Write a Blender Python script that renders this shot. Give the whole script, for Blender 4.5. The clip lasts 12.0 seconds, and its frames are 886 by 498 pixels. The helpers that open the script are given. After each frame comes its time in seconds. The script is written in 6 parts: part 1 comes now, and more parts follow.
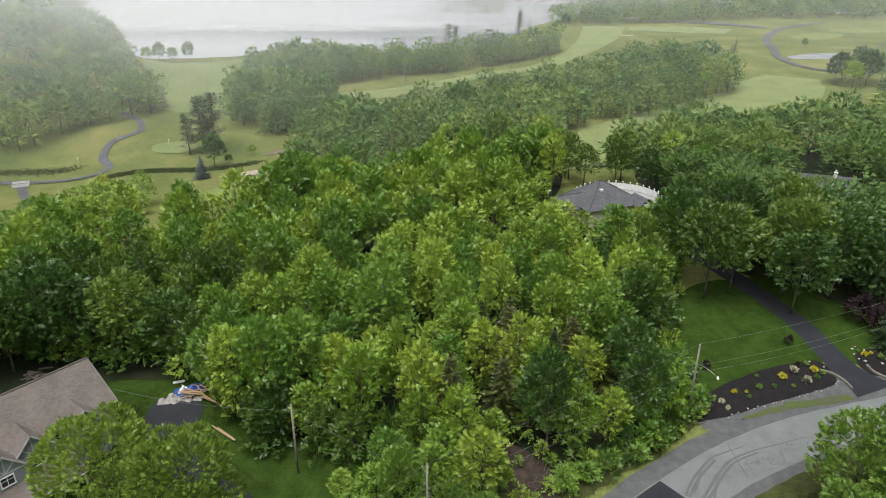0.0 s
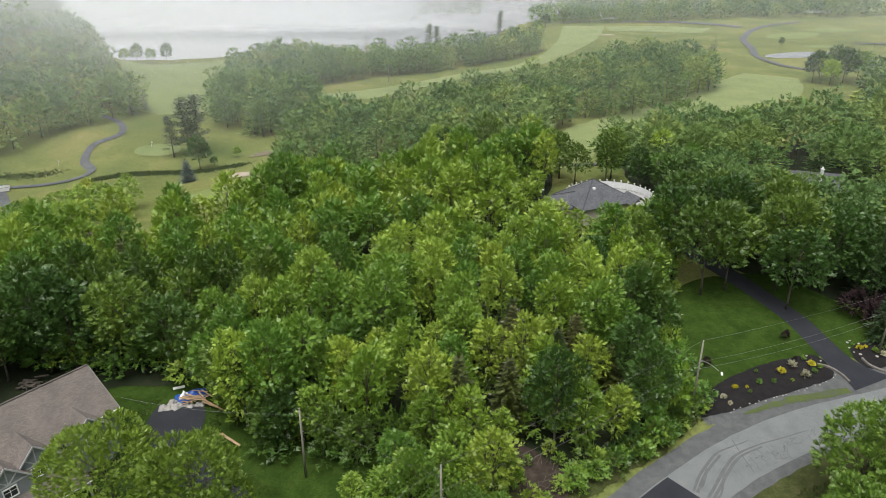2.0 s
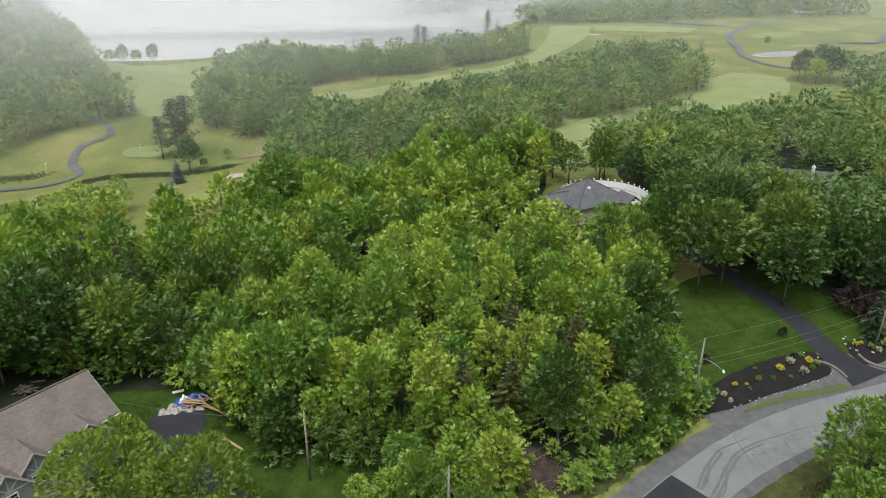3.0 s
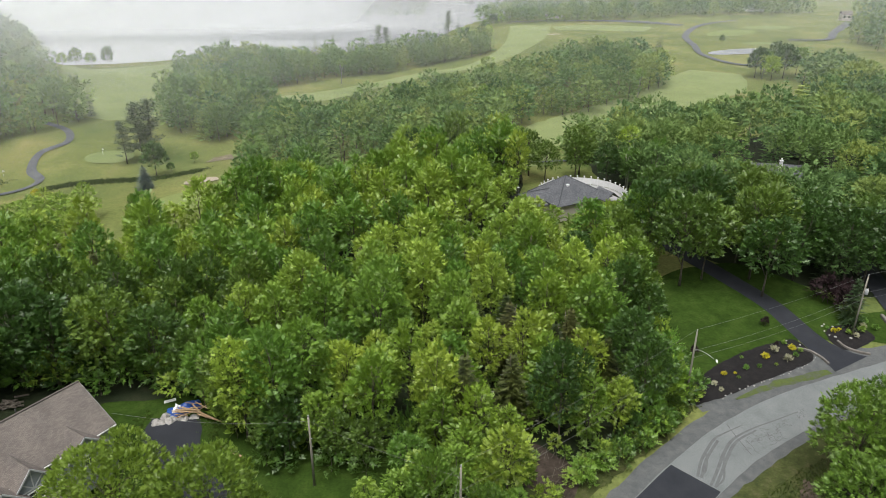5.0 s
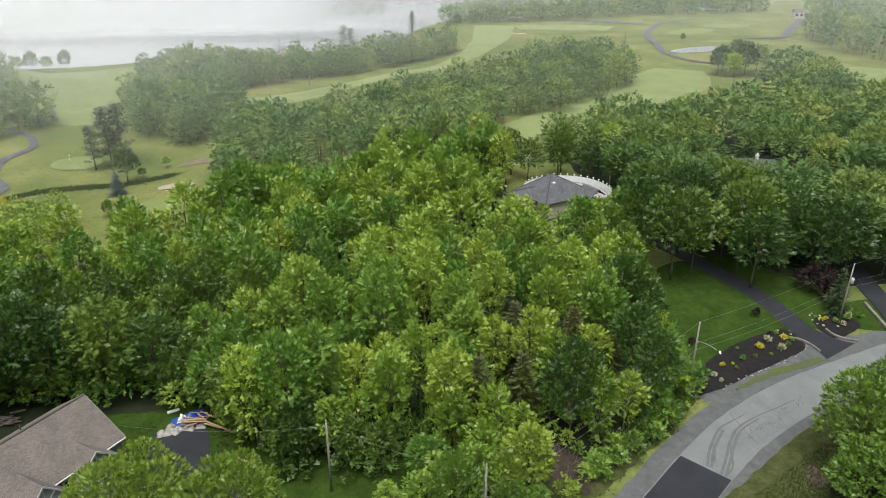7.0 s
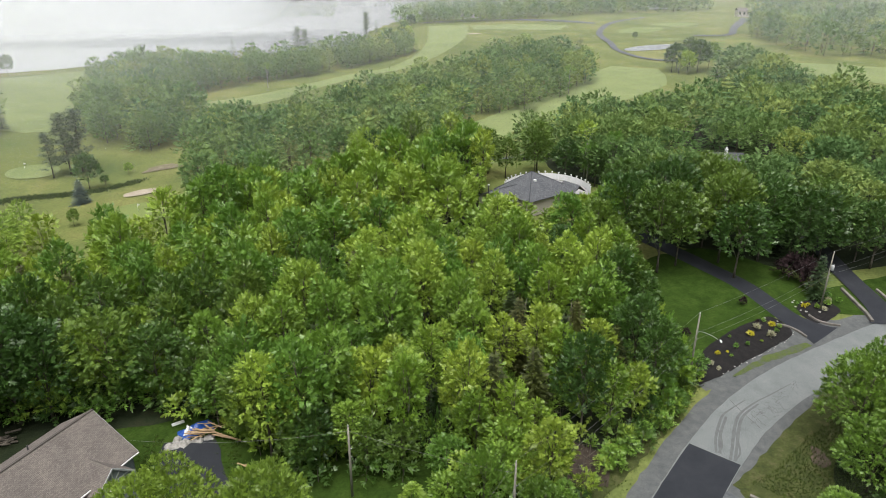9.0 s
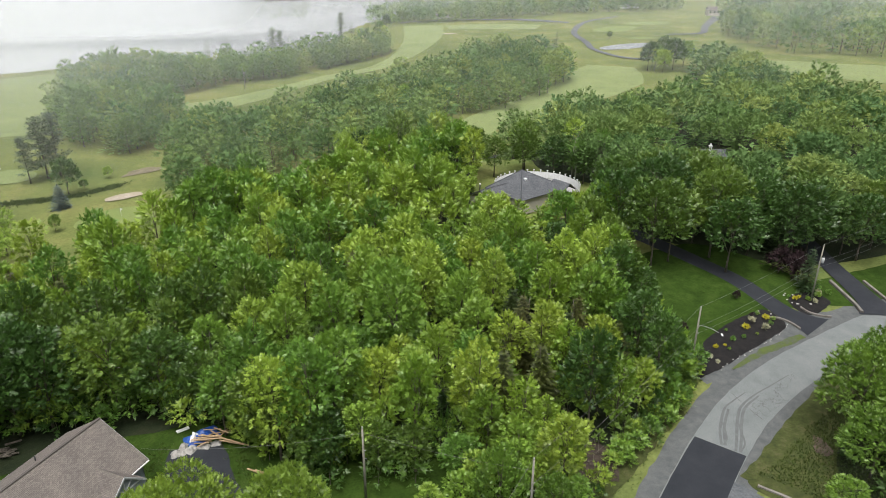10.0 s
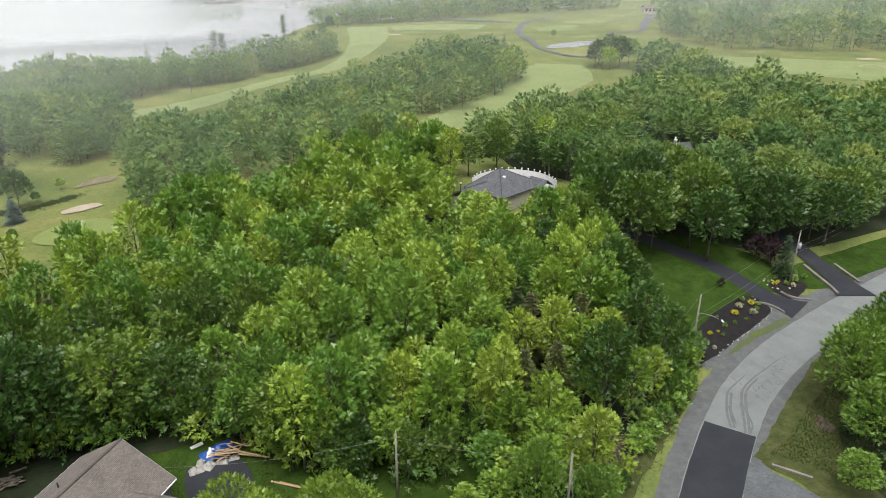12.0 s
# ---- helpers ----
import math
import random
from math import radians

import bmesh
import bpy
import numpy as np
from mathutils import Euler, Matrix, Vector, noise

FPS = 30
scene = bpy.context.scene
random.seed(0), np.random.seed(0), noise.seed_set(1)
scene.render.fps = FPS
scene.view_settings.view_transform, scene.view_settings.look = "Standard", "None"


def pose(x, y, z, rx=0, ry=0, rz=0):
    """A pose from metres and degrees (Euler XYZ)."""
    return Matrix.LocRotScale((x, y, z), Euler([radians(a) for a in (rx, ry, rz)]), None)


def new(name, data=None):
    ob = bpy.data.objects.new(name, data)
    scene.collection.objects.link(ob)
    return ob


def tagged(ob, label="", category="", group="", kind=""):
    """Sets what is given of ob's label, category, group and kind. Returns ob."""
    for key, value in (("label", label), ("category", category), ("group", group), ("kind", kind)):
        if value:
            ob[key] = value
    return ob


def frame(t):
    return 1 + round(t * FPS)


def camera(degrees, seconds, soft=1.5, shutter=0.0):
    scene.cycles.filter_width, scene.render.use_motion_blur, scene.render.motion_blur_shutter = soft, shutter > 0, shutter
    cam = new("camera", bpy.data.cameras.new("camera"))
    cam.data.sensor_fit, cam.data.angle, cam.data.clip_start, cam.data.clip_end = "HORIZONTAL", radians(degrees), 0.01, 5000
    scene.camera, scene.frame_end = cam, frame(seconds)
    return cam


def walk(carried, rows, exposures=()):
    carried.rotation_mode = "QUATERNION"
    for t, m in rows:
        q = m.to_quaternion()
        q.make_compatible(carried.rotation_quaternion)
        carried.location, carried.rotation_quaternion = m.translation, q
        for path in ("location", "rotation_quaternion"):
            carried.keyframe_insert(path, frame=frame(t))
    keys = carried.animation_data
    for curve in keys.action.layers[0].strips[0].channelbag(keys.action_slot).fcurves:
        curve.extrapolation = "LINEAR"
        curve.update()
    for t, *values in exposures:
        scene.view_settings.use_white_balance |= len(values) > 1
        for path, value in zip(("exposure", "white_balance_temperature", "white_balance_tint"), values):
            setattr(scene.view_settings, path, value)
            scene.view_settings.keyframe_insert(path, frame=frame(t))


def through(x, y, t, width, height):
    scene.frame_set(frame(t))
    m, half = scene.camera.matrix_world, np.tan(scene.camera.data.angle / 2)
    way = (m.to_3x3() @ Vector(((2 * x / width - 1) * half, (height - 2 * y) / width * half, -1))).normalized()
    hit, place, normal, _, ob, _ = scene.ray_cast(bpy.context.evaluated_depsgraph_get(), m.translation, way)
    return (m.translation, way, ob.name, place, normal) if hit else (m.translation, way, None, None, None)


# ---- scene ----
cam = camera(64.8, 12.0, soft=0.7)
METRES, EYE, TILT, LEAN, TURN = 40.0, 66.5, -24.0, 0.0, 0.0
ROWS = [
    (0.0, 0.0, 0.0, 0.0, 0.0, 0.0, -0.0),
    (0.5, -0.0201, 0.0017, -0.0004, -0.4, 0.0, 0.16),
    (1.0, -0.0417, 0.0041, -0.0005, -0.8, 0.01, 0.33),
    (1.5, -0.065, 0.0068, 0.0001, -1.23, 0.01, 0.51),
    (2.0, -0.0897, 0.0098, 0.0006, -1.72, 0.02, 0.73),
    (2.5, -0.1158, 0.0136, 0.0012, -2.22, 0.02, 0.94),
    (4.5, -0.236, 0.0316, 0.003, -5.2, -0.02, 2.22),
    (5.0, -0.2718, 0.0315, 0.0014, -6.09, -0.04, 2.6),
    (5.5, -0.3087, 0.036, 0.0027, -6.74, -0.06, 2.87),
    (6.0, -0.3475, 0.042, 0.0038, -7.46, -0.09, 3.2),
    (6.5, -0.3884, 0.0482, 0.0069, -8.32, -0.14, 3.56),
    (7.0, -0.4313, 0.0557, 0.0098, -9.23, -0.19, 3.98),
    (9.0, -0.6251, 0.0986, 0.0226, -13.22, -0.48, 5.65),
    (9.5, -0.6782, 0.113, 0.0276, -14.28, -0.58, 6.12),
    (10.0, -0.7331, 0.1297, 0.0319, -15.4, -0.7, 6.61),
    (10.5, -0.7893, 0.1482, 0.0367, -16.56, -0.81, 7.11),
    (11.0, -0.8478, 0.1685, 0.0424, -17.75, -0.95, 7.63),
    (11.5, -0.9079, 0.1896, 0.0508, -19.0, -1.11, 8.17),
    (12.0, -0.9695, 0.2125, 0.0612, -20.31, -1.28, 8.77),
]
walk(cam, [(t, pose(0, 0, EYE, TILT, LEAN, TURN) @ pose(METRES * x, METRES * y, METRES * z, 90 + pitch, roll, yaw)) for t, x, y, z, yaw, pitch, roll in ROWS],
     exposures=[(0.0, 1.13), (6.0, 1.21), (12.0, 1.33)])

# ---- light: an overcast, misty summer morning ----
SUN_EL, SUN_AZ = 74.0, 200.0
world = bpy.data.worlds.new("overcast_sky")
scene.world = world
world.use_nodes = True
wn, wl = world.node_tree.nodes, world.node_tree.links
sky = wn.new("ShaderNodeTexSky")
sky.sky_type, sky.sun_disc = "NISHITA", False
sky.sun_elevation, sky.sun_rotation = radians(SUN_EL), radians(SUN_AZ)
sky.air_density, sky.dust_density, sky.ozone_density = 1.0, 6.0, 1.0
grey = wn.new("ShaderNodeHueSaturation")
grey.inputs["Saturation"].default_value = 0.32
wl.new(sky.outputs[0], grey.inputs["Color"])
wl.new(grey.outputs[0], wn["Background"].inputs["Color"])
wn["Background"].inputs["Strength"].default_value = 0.052
sun = new("sun", bpy.data.lights.new("sun", "SUN"))
sun.data.energy, sun.data.angle, sun.data.color = 1.5, radians(50), (1.0, 0.97, 0.92)
sun.rotation_euler = (radians(90 - SUN_EL), 0, radians(180 - SUN_AZ))

# ---- materials ----
def material(name, build):
    m = bpy.data.materials.new(name)
    m.use_nodes = True
    nt = m.node_tree
    build(nt.nodes, nt.links, nt.nodes["Principled BSDF"])
    return m


def ramp(nodes, stops):
    r = nodes.new("ShaderNodeValToRGB")
    e = r.color_ramp.elements
    while len(e) < len(stops):
        e.new(0.5)
    for el, (p, c) in zip(e, stops):
        el.position, el.color = p, (*c, 1)
    return r


def noisy(nodes, links, scale, detail=4, rough=0.6, coords="Object"):
    tc = nodes.new("ShaderNodeTexCoord")
    n = nodes.new("ShaderNodeTexNoise")
    n.inputs["Scale"].default_value, n.inputs["Detail"].default_value, n.inputs["Roughness"].default_value = scale, detail, rough
    links.new(tc.outputs[coords], n.inputs["Vector"])
    return n


def blend(nodes, links, a, b, fac, mode="MIX"):
    m = nodes.new("ShaderNodeMix")
    m.data_type, m.blend_type = "RGBA", mode
    for sock, val in ((m.inputs[6], a), (m.inputs[7], b), (m.inputs[0], fac)):
        if isinstance(val, bpy.types.NodeSocket):
            links.new(val, sock)
        else:
            sock.default_value = val if isinstance(val, (int, float)) else (*val, 1)
    return m.outputs[2]


def surface(name, dark, mid, light, big=0.12, fine=3.0, rough=0.9, bump=0.3, dist=0.05, spec=0.3):
    """A mottled surface: broad patches and fine grain with relief."""
    def build(n, l, p):
        a = noisy(n, l, big, 5, 0.65)
        b = noisy(n, l, fine, 6, 0.7)
        ra = ramp(n, [(0.3, dark), (0.52, mid), (0.75, light)])
        l.new(a.outputs["Fac"], ra.inputs[0])
        rb = ramp(n, [(0.25, (0.45, 0.45, 0.45)), (0.5, (0.9, 0.9, 0.9)), (0.8, (1.35, 1.35, 1.35))])
        l.new(b.outputs["Fac"], rb.inputs[0])
        l.new(blend(n, l, ra.outputs[0], rb.outputs[0], 0.8, "MULTIPLY"), p.inputs["Base Color"])
        p.inputs["Roughness"].default_value = rough
        p.inputs["Specular IOR Level"].default_value = spec
        bp = n.new("ShaderNodeBump")
        bp.inputs["Strength"].default_value, bp.inputs["Distance"].default_value = bump, dist
        l.new(b.outputs["Fac"], bp.inputs["Height"])
        l.new(bp.outputs[0], p.inputs["Normal"])
    return material(name, build)


def foliage(name, a, b, c, through=0.17):
    """Leaves: colour varies from tree to tree, from clump to clump and from leaf to leaf; light passes through them."""
    def build(n, l, p):
        oi = n.new("ShaderNodeObjectInfo")
        geo = n.new("ShaderNodeNewGeometry")
        tree = ramp(n, [(0.0, [v * 0.8 for v in a]), (0.2, a), (0.5, b), (0.8, c), (1.0, [v * 1.15 for v in c])])
        l.new(oi.outputs["Random"], tree.inputs[0])
        big = noisy(n, l, 0.5, 3)
        clump = ramp(n, [(0.3, (0.8, 0.84, 0.82)), (0.7, (1.16, 1.12, 1.05))])
        l.new(big.outputs["Fac"], clump.inputs[0])
        leaf = ramp(n, [(0.0, (0.86, 0.88, 0.86)), (0.8, (1.04, 1.04, 1.02)), (1.0, (1.18, 1.15, 1.05))])
        l.new(geo.outputs["Random Per Island"], leaf.inputs[0])
        col = blend(n, l, blend(n, l, tree.outputs[0], clump.outputs[0], 1.0, "MULTIPLY"), leaf.outputs[0], 1.0, "MULTIPLY")
        tiny = noisy(n, l, 4.5, 3, 0.7)
        fleck = ramp(n, [(0.32, (0.5, 0.56, 0.5)), (0.52, (1.0, 1.0, 1.0)), (0.7, (1.4, 1.36, 1.2))])
        l.new(tiny.outputs["Fac"], fleck.inputs[0])
        col = blend(n, l, col, fleck.outputs[0], 0.4, "MULTIPLY")
        l.new(col, p.inputs["Base Color"])
        p.inputs["Roughness"].default_value = 0.42
        p.inputs["Specular IOR Level"].default_value = 0.6
        tr = n.new("ShaderNodeBsdfTranslucent")
        warm = blend(n, l, col, (1.25, 1.15, 0.55), 1.0, "MULTIPLY")
        l.new(warm, tr.inputs["Color"])
        mix = n.new("ShaderNodeMixShader")
        mix.inputs[0].default_value = through
        l.new(p.outputs[0], mix.inputs[1])
        l.new(tr.outputs[0], mix.inputs[2])
        l.new(mix.outputs[0], n["Material Output"].inputs["Surface"])
    return material(name, build)


def forest_foliage(name, stops, through=0.17):
    """Leaves of a joined wood: colour varies in patches as wide as a tree, and from leaf to leaf."""
    def build(n, l, p):
        geo = n.new("ShaderNodeNewGeometry")
        own = n.new("ShaderNodeAttribute")
        own.attribute_name = "tone"
        tree = ramp(n, stops)
        l.new(own.outputs["Fac"], tree.inputs[0])
        leaf = ramp(n, [(0.0, (0.82, 0.85, 0.82)), (0.8, (1.06, 1.06, 1.03)), (1.0, (1.3, 1.28, 1.15))])
        l.new(geo.outputs["Random Per Island"], leaf.inputs[0])
        col = blend(n, l, tree.outputs[0], leaf.outputs[0], 1.0, "MULTIPLY")
        tiny = noisy(n, l, 3.0, 3, 0.7)
        fleck = ramp(n, [(0.32, (0.5, 0.56, 0.5)), (0.52, (1.0, 1.0, 1.0)), (0.7, (1.4, 1.36, 1.2))])
        l.new(tiny.outputs["Fac"], fleck.inputs[0])
        col = blend(n, l, col, fleck.outputs[0], 0.4, "MULTIPLY")
        l.new(col, p.inputs["Base Color"])
        p.inputs["Roughness"].default_value = 0.6
        p.inputs["Specular IOR Level"].default_value = 0.2
        tr = n.new("ShaderNodeBsdfTranslucent")
        l.new(col, tr.inputs["Color"])
        mix = n.new("ShaderNodeMixShader")
        mix.inputs[0].default_value = through
        l.new(p.outputs[0], mix.inputs[1])
        l.new(tr.outputs[0], mix.inputs[2])
        l.new(mix.outputs[0], n["Material Output"].inputs["Surface"])
    return material(name, build)


def plain(name, colour, rough=0.6, metal=0.0, grain=6.0, amount=0.25):
    """A painted or plain surface with slight soiling."""
    def build(n, l, p):
        b = noisy(n, l, grain, 5, 0.65)
        r = ramp(n, [(0.3, (1 - amount,) * 3), (0.7, (1 + amount * 0.4,) * 3)])
        l.new(b.outputs["Fac"], r.inputs[0])
        l.new(blend(n, l, colour, r.outputs[0], 1.0, "MULTIPLY"), p.inputs["Base Color"])
        p.inputs["Roughness"].default_value, p.inputs["Metallic"].default_value = rough, metal
    return material(name, build)


M_ROUGH = surface("rough_grass", (0.091, 0.130, 0.039), (0.150, 0.176, 0.055), (0.247, 0.234, 0.088), 0.03, 1.3, spec=0.1, bump=0.5, dist=0.1)
M_FAIRWAY = surface("mown_fairway", (0.161, 0.207, 0.076), (0.196, 0.241, 0.092), (0.230, 0.270, 0.109), 0.06, 2.0, bump=0.15)
M_GREEN = surface("putting_green", (0.1518, 0.1980, 0.0603), (0.1713, 0.2180, 0.0663), (0.1978, 0.2360, 0.0739), 0.2, 4.0, bump=0.05)
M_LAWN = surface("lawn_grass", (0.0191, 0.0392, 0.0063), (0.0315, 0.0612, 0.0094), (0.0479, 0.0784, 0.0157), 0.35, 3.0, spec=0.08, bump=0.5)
M_FLOOR_AND_SHADE = surface("forest_floor_and_shade", (0.010, 0.017, 0.005), (0.016, 0.025, 0.008), (0.03, 0.033, 0.014), 0.2, 3.0, bump=0.6, dist=0.15)
M_ASPHALT_OLD = surface("worn_asphalt", (0.14, 0.155, 0.156), (0.17, 0.185, 0.186), (0.2, 0.212, 0.212), 0.25, 9.0, 0.85, 0.2, 0.01)
M_ASPHALT_NEW = surface("fresh_asphalt", (0.017, 0.02, 0.026), (0.023, 0.026, 0.033), (0.031, 0.034, 0.041), 0.3, 12.0, 0.75, 0.25, 0.01)
M_GRAVEL = surface("grey_gravel", (0.0798, 0.0863, 0.0885), (0.1030, 0.1100, 0.1115), (0.1339, 0.1388, 0.1382), 0.7, 12.0, 0.95, 0.6, 0.03)
M_VERGE = surface("weedy_verge", (0.03, 0.042, 0.01), (0.052, 0.064, 0.016), (0.095, 0.09, 0.04), 0.6, 3.0, bump=0.6)
M_PATCHY = surface("patchy_grass_on_gravel", (0.085, 0.092, 0.085), (0.075, 0.1, 0.03), (0.085, 0.12, 0.022), 0.8, 7.0, bump=0.5)
M_WORNSAND = surface("worn_sand", (0.13, 0.115, 0.07), (0.19, 0.165, 0.11), (0.26, 0.22, 0.16), 0.4, 4.0)
M_MULCH = surface("dark_bark_mulch", (0.006, 0.0055, 0.006), (0.0115, 0.0105, 0.011), (0.022, 0.019, 0.018), 0.9, 10.0, bump=0.8, dist=0.05)
M_SAND = surface("bunker_sand", (0.3, 0.255, 0.19), (0.37, 0.32, 0.25), (0.44, 0.39, 0.32), 0.3, 5.0)
M_CART = surface("cart_path_asphalt", (0.0770, 0.0840, 0.0924), (0.1050, 0.1134, 0.1232), (0.1428, 0.1498, 0.1582), 0.2, 3.0)
M_BARK = surface("grey_bark", (0.06, 0.05, 0.04), (0.12, 0.105, 0.085), (0.22, 0.2, 0.175), 1.5, 8.0, bump=0.6)
M_BIRCH = surface("pale_birch_bark", (0.2, 0.19, 0.17), (0.32, 0.31, 0.28), (0.45, 0.43, 0.4), 1.5, 8.0)
M_POLE = surface("weathered_pole_wood", (0.16, 0.15, 0.125), (0.25, 0.24, 0.2), (0.33, 0.31, 0.27), 0.8, 9.0)
M_MAPLE = foliage("maple_leaves", (0.125, 0.254, 0.039), (0.193, 0.320, 0.047), (0.274, 0.391, 0.061))
M_LIGHTLEAF = foliage("light_leaves", (0.1610, 0.2806, 0.0331), (0.2052, 0.3183, 0.0377), (0.2558, 0.3496, 0.0488))
M_DARKLEAF = foliage("dark_leaves", (0.055, 0.125, 0.024), (0.082, 0.156, 0.028), (0.119, 0.195, 0.032))
M_MIDLEAF = foliage("roadside_leaves", (0.12, 0.225, 0.032), (0.135, 0.24, 0.035), (0.15, 0.26, 0.038))
M_NEARLEAF = foliage("driveside_leaves", (0.14, 0.225, 0.03), (0.152, 0.24, 0.032), (0.168, 0.255, 0.035))
M_SPRUCE = foliage("spruce_needles", (0.035, 0.057, 0.013), (0.052, 0.073, 0.014), (0.077, 0.083, 0.024), 0.1)
M_FIR = foliage("fir_needles", (0.04, 0.075, 0.028), (0.05, 0.088, 0.032), (0.06, 0.098, 0.034), 0.08)
M_PINE = foliage("pine_needles", (0.0525, 0.0930, 0.0390), (0.0630, 0.1050, 0.0420), (0.0750, 0.1170, 0.0450), 0.08)
M_BLUESPRUCE = foliage("blue_spruce_needles", (0.08, 0.12, 0.13), (0.09, 0.13, 0.14), (0.1, 0.14, 0.15), 0.1)
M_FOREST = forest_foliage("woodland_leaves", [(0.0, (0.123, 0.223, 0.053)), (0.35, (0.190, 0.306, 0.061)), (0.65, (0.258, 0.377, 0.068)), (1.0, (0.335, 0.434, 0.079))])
# leaves of the belts: the blue of haze is put into their colour
M_BELT = forest_foliage("far_haze_tinted_leaves", [(0.0, (0.0902, 0.1748, 0.0665)), (0.35, (0.1311, 0.2261, 0.0770)), (0.65, (0.1900, 0.2783, 0.0864)), (1.0, (0.2812, 0.3515, 0.0969))])


def water_build(n, l, p):
    w = noisy(n, l, 0.35, 3)
    p.inputs["Base Color"].default_value = (0.5, 0.52, 0.53, 1)
    p.inputs["Metallic"].default_value = 0.5
    p.inputs["Roughness"].default_value = 0.03
    p.inputs["IOR"].default_value = 1.333
    bp = n.new("ShaderNodeBump")
    bp.inputs["Strength"].default_value, bp.inputs["Distance"].default_value = 0.003, 0.01
    l.new(w.outputs["Fac"], bp.inputs["Height"])
    l.new(bp.outputs[0], p.inputs["Normal"])


M_WATER = material("still_water", water_build)
M_DEEP = surface("purple_leaves", (0.02, 0.012, 0.014), (0.03, 0.016, 0.018), (0.045, 0.022, 0.022), 1.0, 6.0)
M_LAKE_STRIPS = plain("lake_whitening", (0.385, 0.405, 0.42), 1.0, 0.0, 0.02, 0.04)
# The lie of the land: heights at some places of the plan, blended smoothly.
LEVELS = np.array([
    (30, 66, 0.1), (-3, 40, 1), (60, 40, -.5), (-20, 72, 2), (-38, 86, 3.2), (-70, 78, 4.6), (-90, 40, 5),
    (64, 112, 2.8), (72, 96, .3), (130, 90, 2.5), (5, 105, 2), (40, 162, 6.3), (60, 178, 5.5), (36, 138, 3.4), (95, 170, 3), (-60, 150, 2),
    (-66, 214, -7.7), (-65, 232, -7.0), (-86, 245, -12.5), (-150, 252, -16), (-134, 293, -6), (-60, 390, -11), (-110, 380, -11),
    (-200, 504, -13.5), (-310, 430, 44), (-252, 400, 22), (-260, 300, -2), (17, 549, -11), (55, 585, -10), (181, 364, -3),
    (60, 240, -5), (204, 472, 1), (141, 553, -1.4), (121, 594, 1), (290, 600, 4), (330, 380, 2)])
LAKE_LEVEL = -14.0


def ground_z(x, y):
    """Height of the ground at a place, or at arrays of places."""
    x, y = np.asarray(x, float), np.asarray(y, float)
    d2 = (x[..., None] - LEVELS[:, 0]) ** 2 + (y[..., None] - LEVELS[:, 1]) ** 2
    soft = 60 + (0.10 * LEVELS[:, 1]) ** 2
    w = soft / (d2 + soft) ** 2
    z = (w * LEVELS[:, 2]).sum(-1) / w.sum(-1)
    # the shore of the lake: the land drops below its level
    shore = shore_y(x)
    k = np.clip((y - shore) / 14, 0, 1)
    return z * (1 - k) + (LAKE_LEVEL - 3) * k


def shore_y(x):
    x = np.asarray(x, float)
    return np.interp(x, [-420, -260, -140, -60, 0, 40, 75, 110, 160, 300, 500], [520, 505, 520, 525, 548, 572, 640, 690, 740, 830, 1500])


# ---- mesh helpers ----
def mesh(name, verts, faces, mat, smooth=False):
    me = bpy.data.meshes.new(name)
    me.from_pydata([tuple(v) for v in verts], [], [tuple(f) for f in faces])
    me.materials.append(mat)
    if smooth:
        me.polygons.foreach_set("use_smooth", [True] * len(me.polygons))
    me.update()
    return me


def under(ob, parent):
    if parent is not None:
        ob.parent = parent
    return ob


def put(name, verts, faces, mat, parent=None, label="", smooth=False):
    """One mesh object from lists, under a parent (in the parent's own coordinates) or on its own."""
    return tagged(under(new(name, mesh(name, verts, faces, mat, smooth)), parent), label)


def part(name, bm, mat, parent=None, label="", smooth=False):
    """Links a bmesh as one mesh object under a thing or a part."""
    me = bpy.data.meshes.new(name)
    bm.to_mesh(me)
    bm.free()
    me.materials.append(mat)
    if smooth:
        me.polygons.foreach_set("use_smooth", [True] * len(me.polygons))
    return tagged(under(new(name, me), parent), label)


def empty(name, x, y, z, rz=0.0, label="", category="", group="", kind=""):
    ob = new(name)
    ob.matrix_basis = pose(x, y, z, 0, 0, rz)
    ob.empty_display_size = 0.3
    return tagged(ob, label, category, group, kind)


def smooth_line(points, step):
    """A Catmull-Rom line through rows of numbers, with a point about every step metres."""
    p = np.array(points, float)
    p = np.vstack([2 * p[0] - p[1], p, 2 * p[-1] - p[-2]])
    out = []
    for i in range(1, len(p) - 2):
        n = max(2, int(np.hypot(*(p[i + 1] - p[i])[:2]) / step))
        for k in range(n):
            t = k / n
            out.append(0.5 * (2 * p[i] + (p[i + 1] - p[i - 1]) * t + (2 * p[i - 1] - 5 * p[i] + 4 * p[i + 1] - p[i + 2]) * t * t
                              + (3 * p[i] - 3 * p[i + 1] + p[i + 2] - p[i - 1]) * t ** 3))
    return np.array(out + [p[-2]])


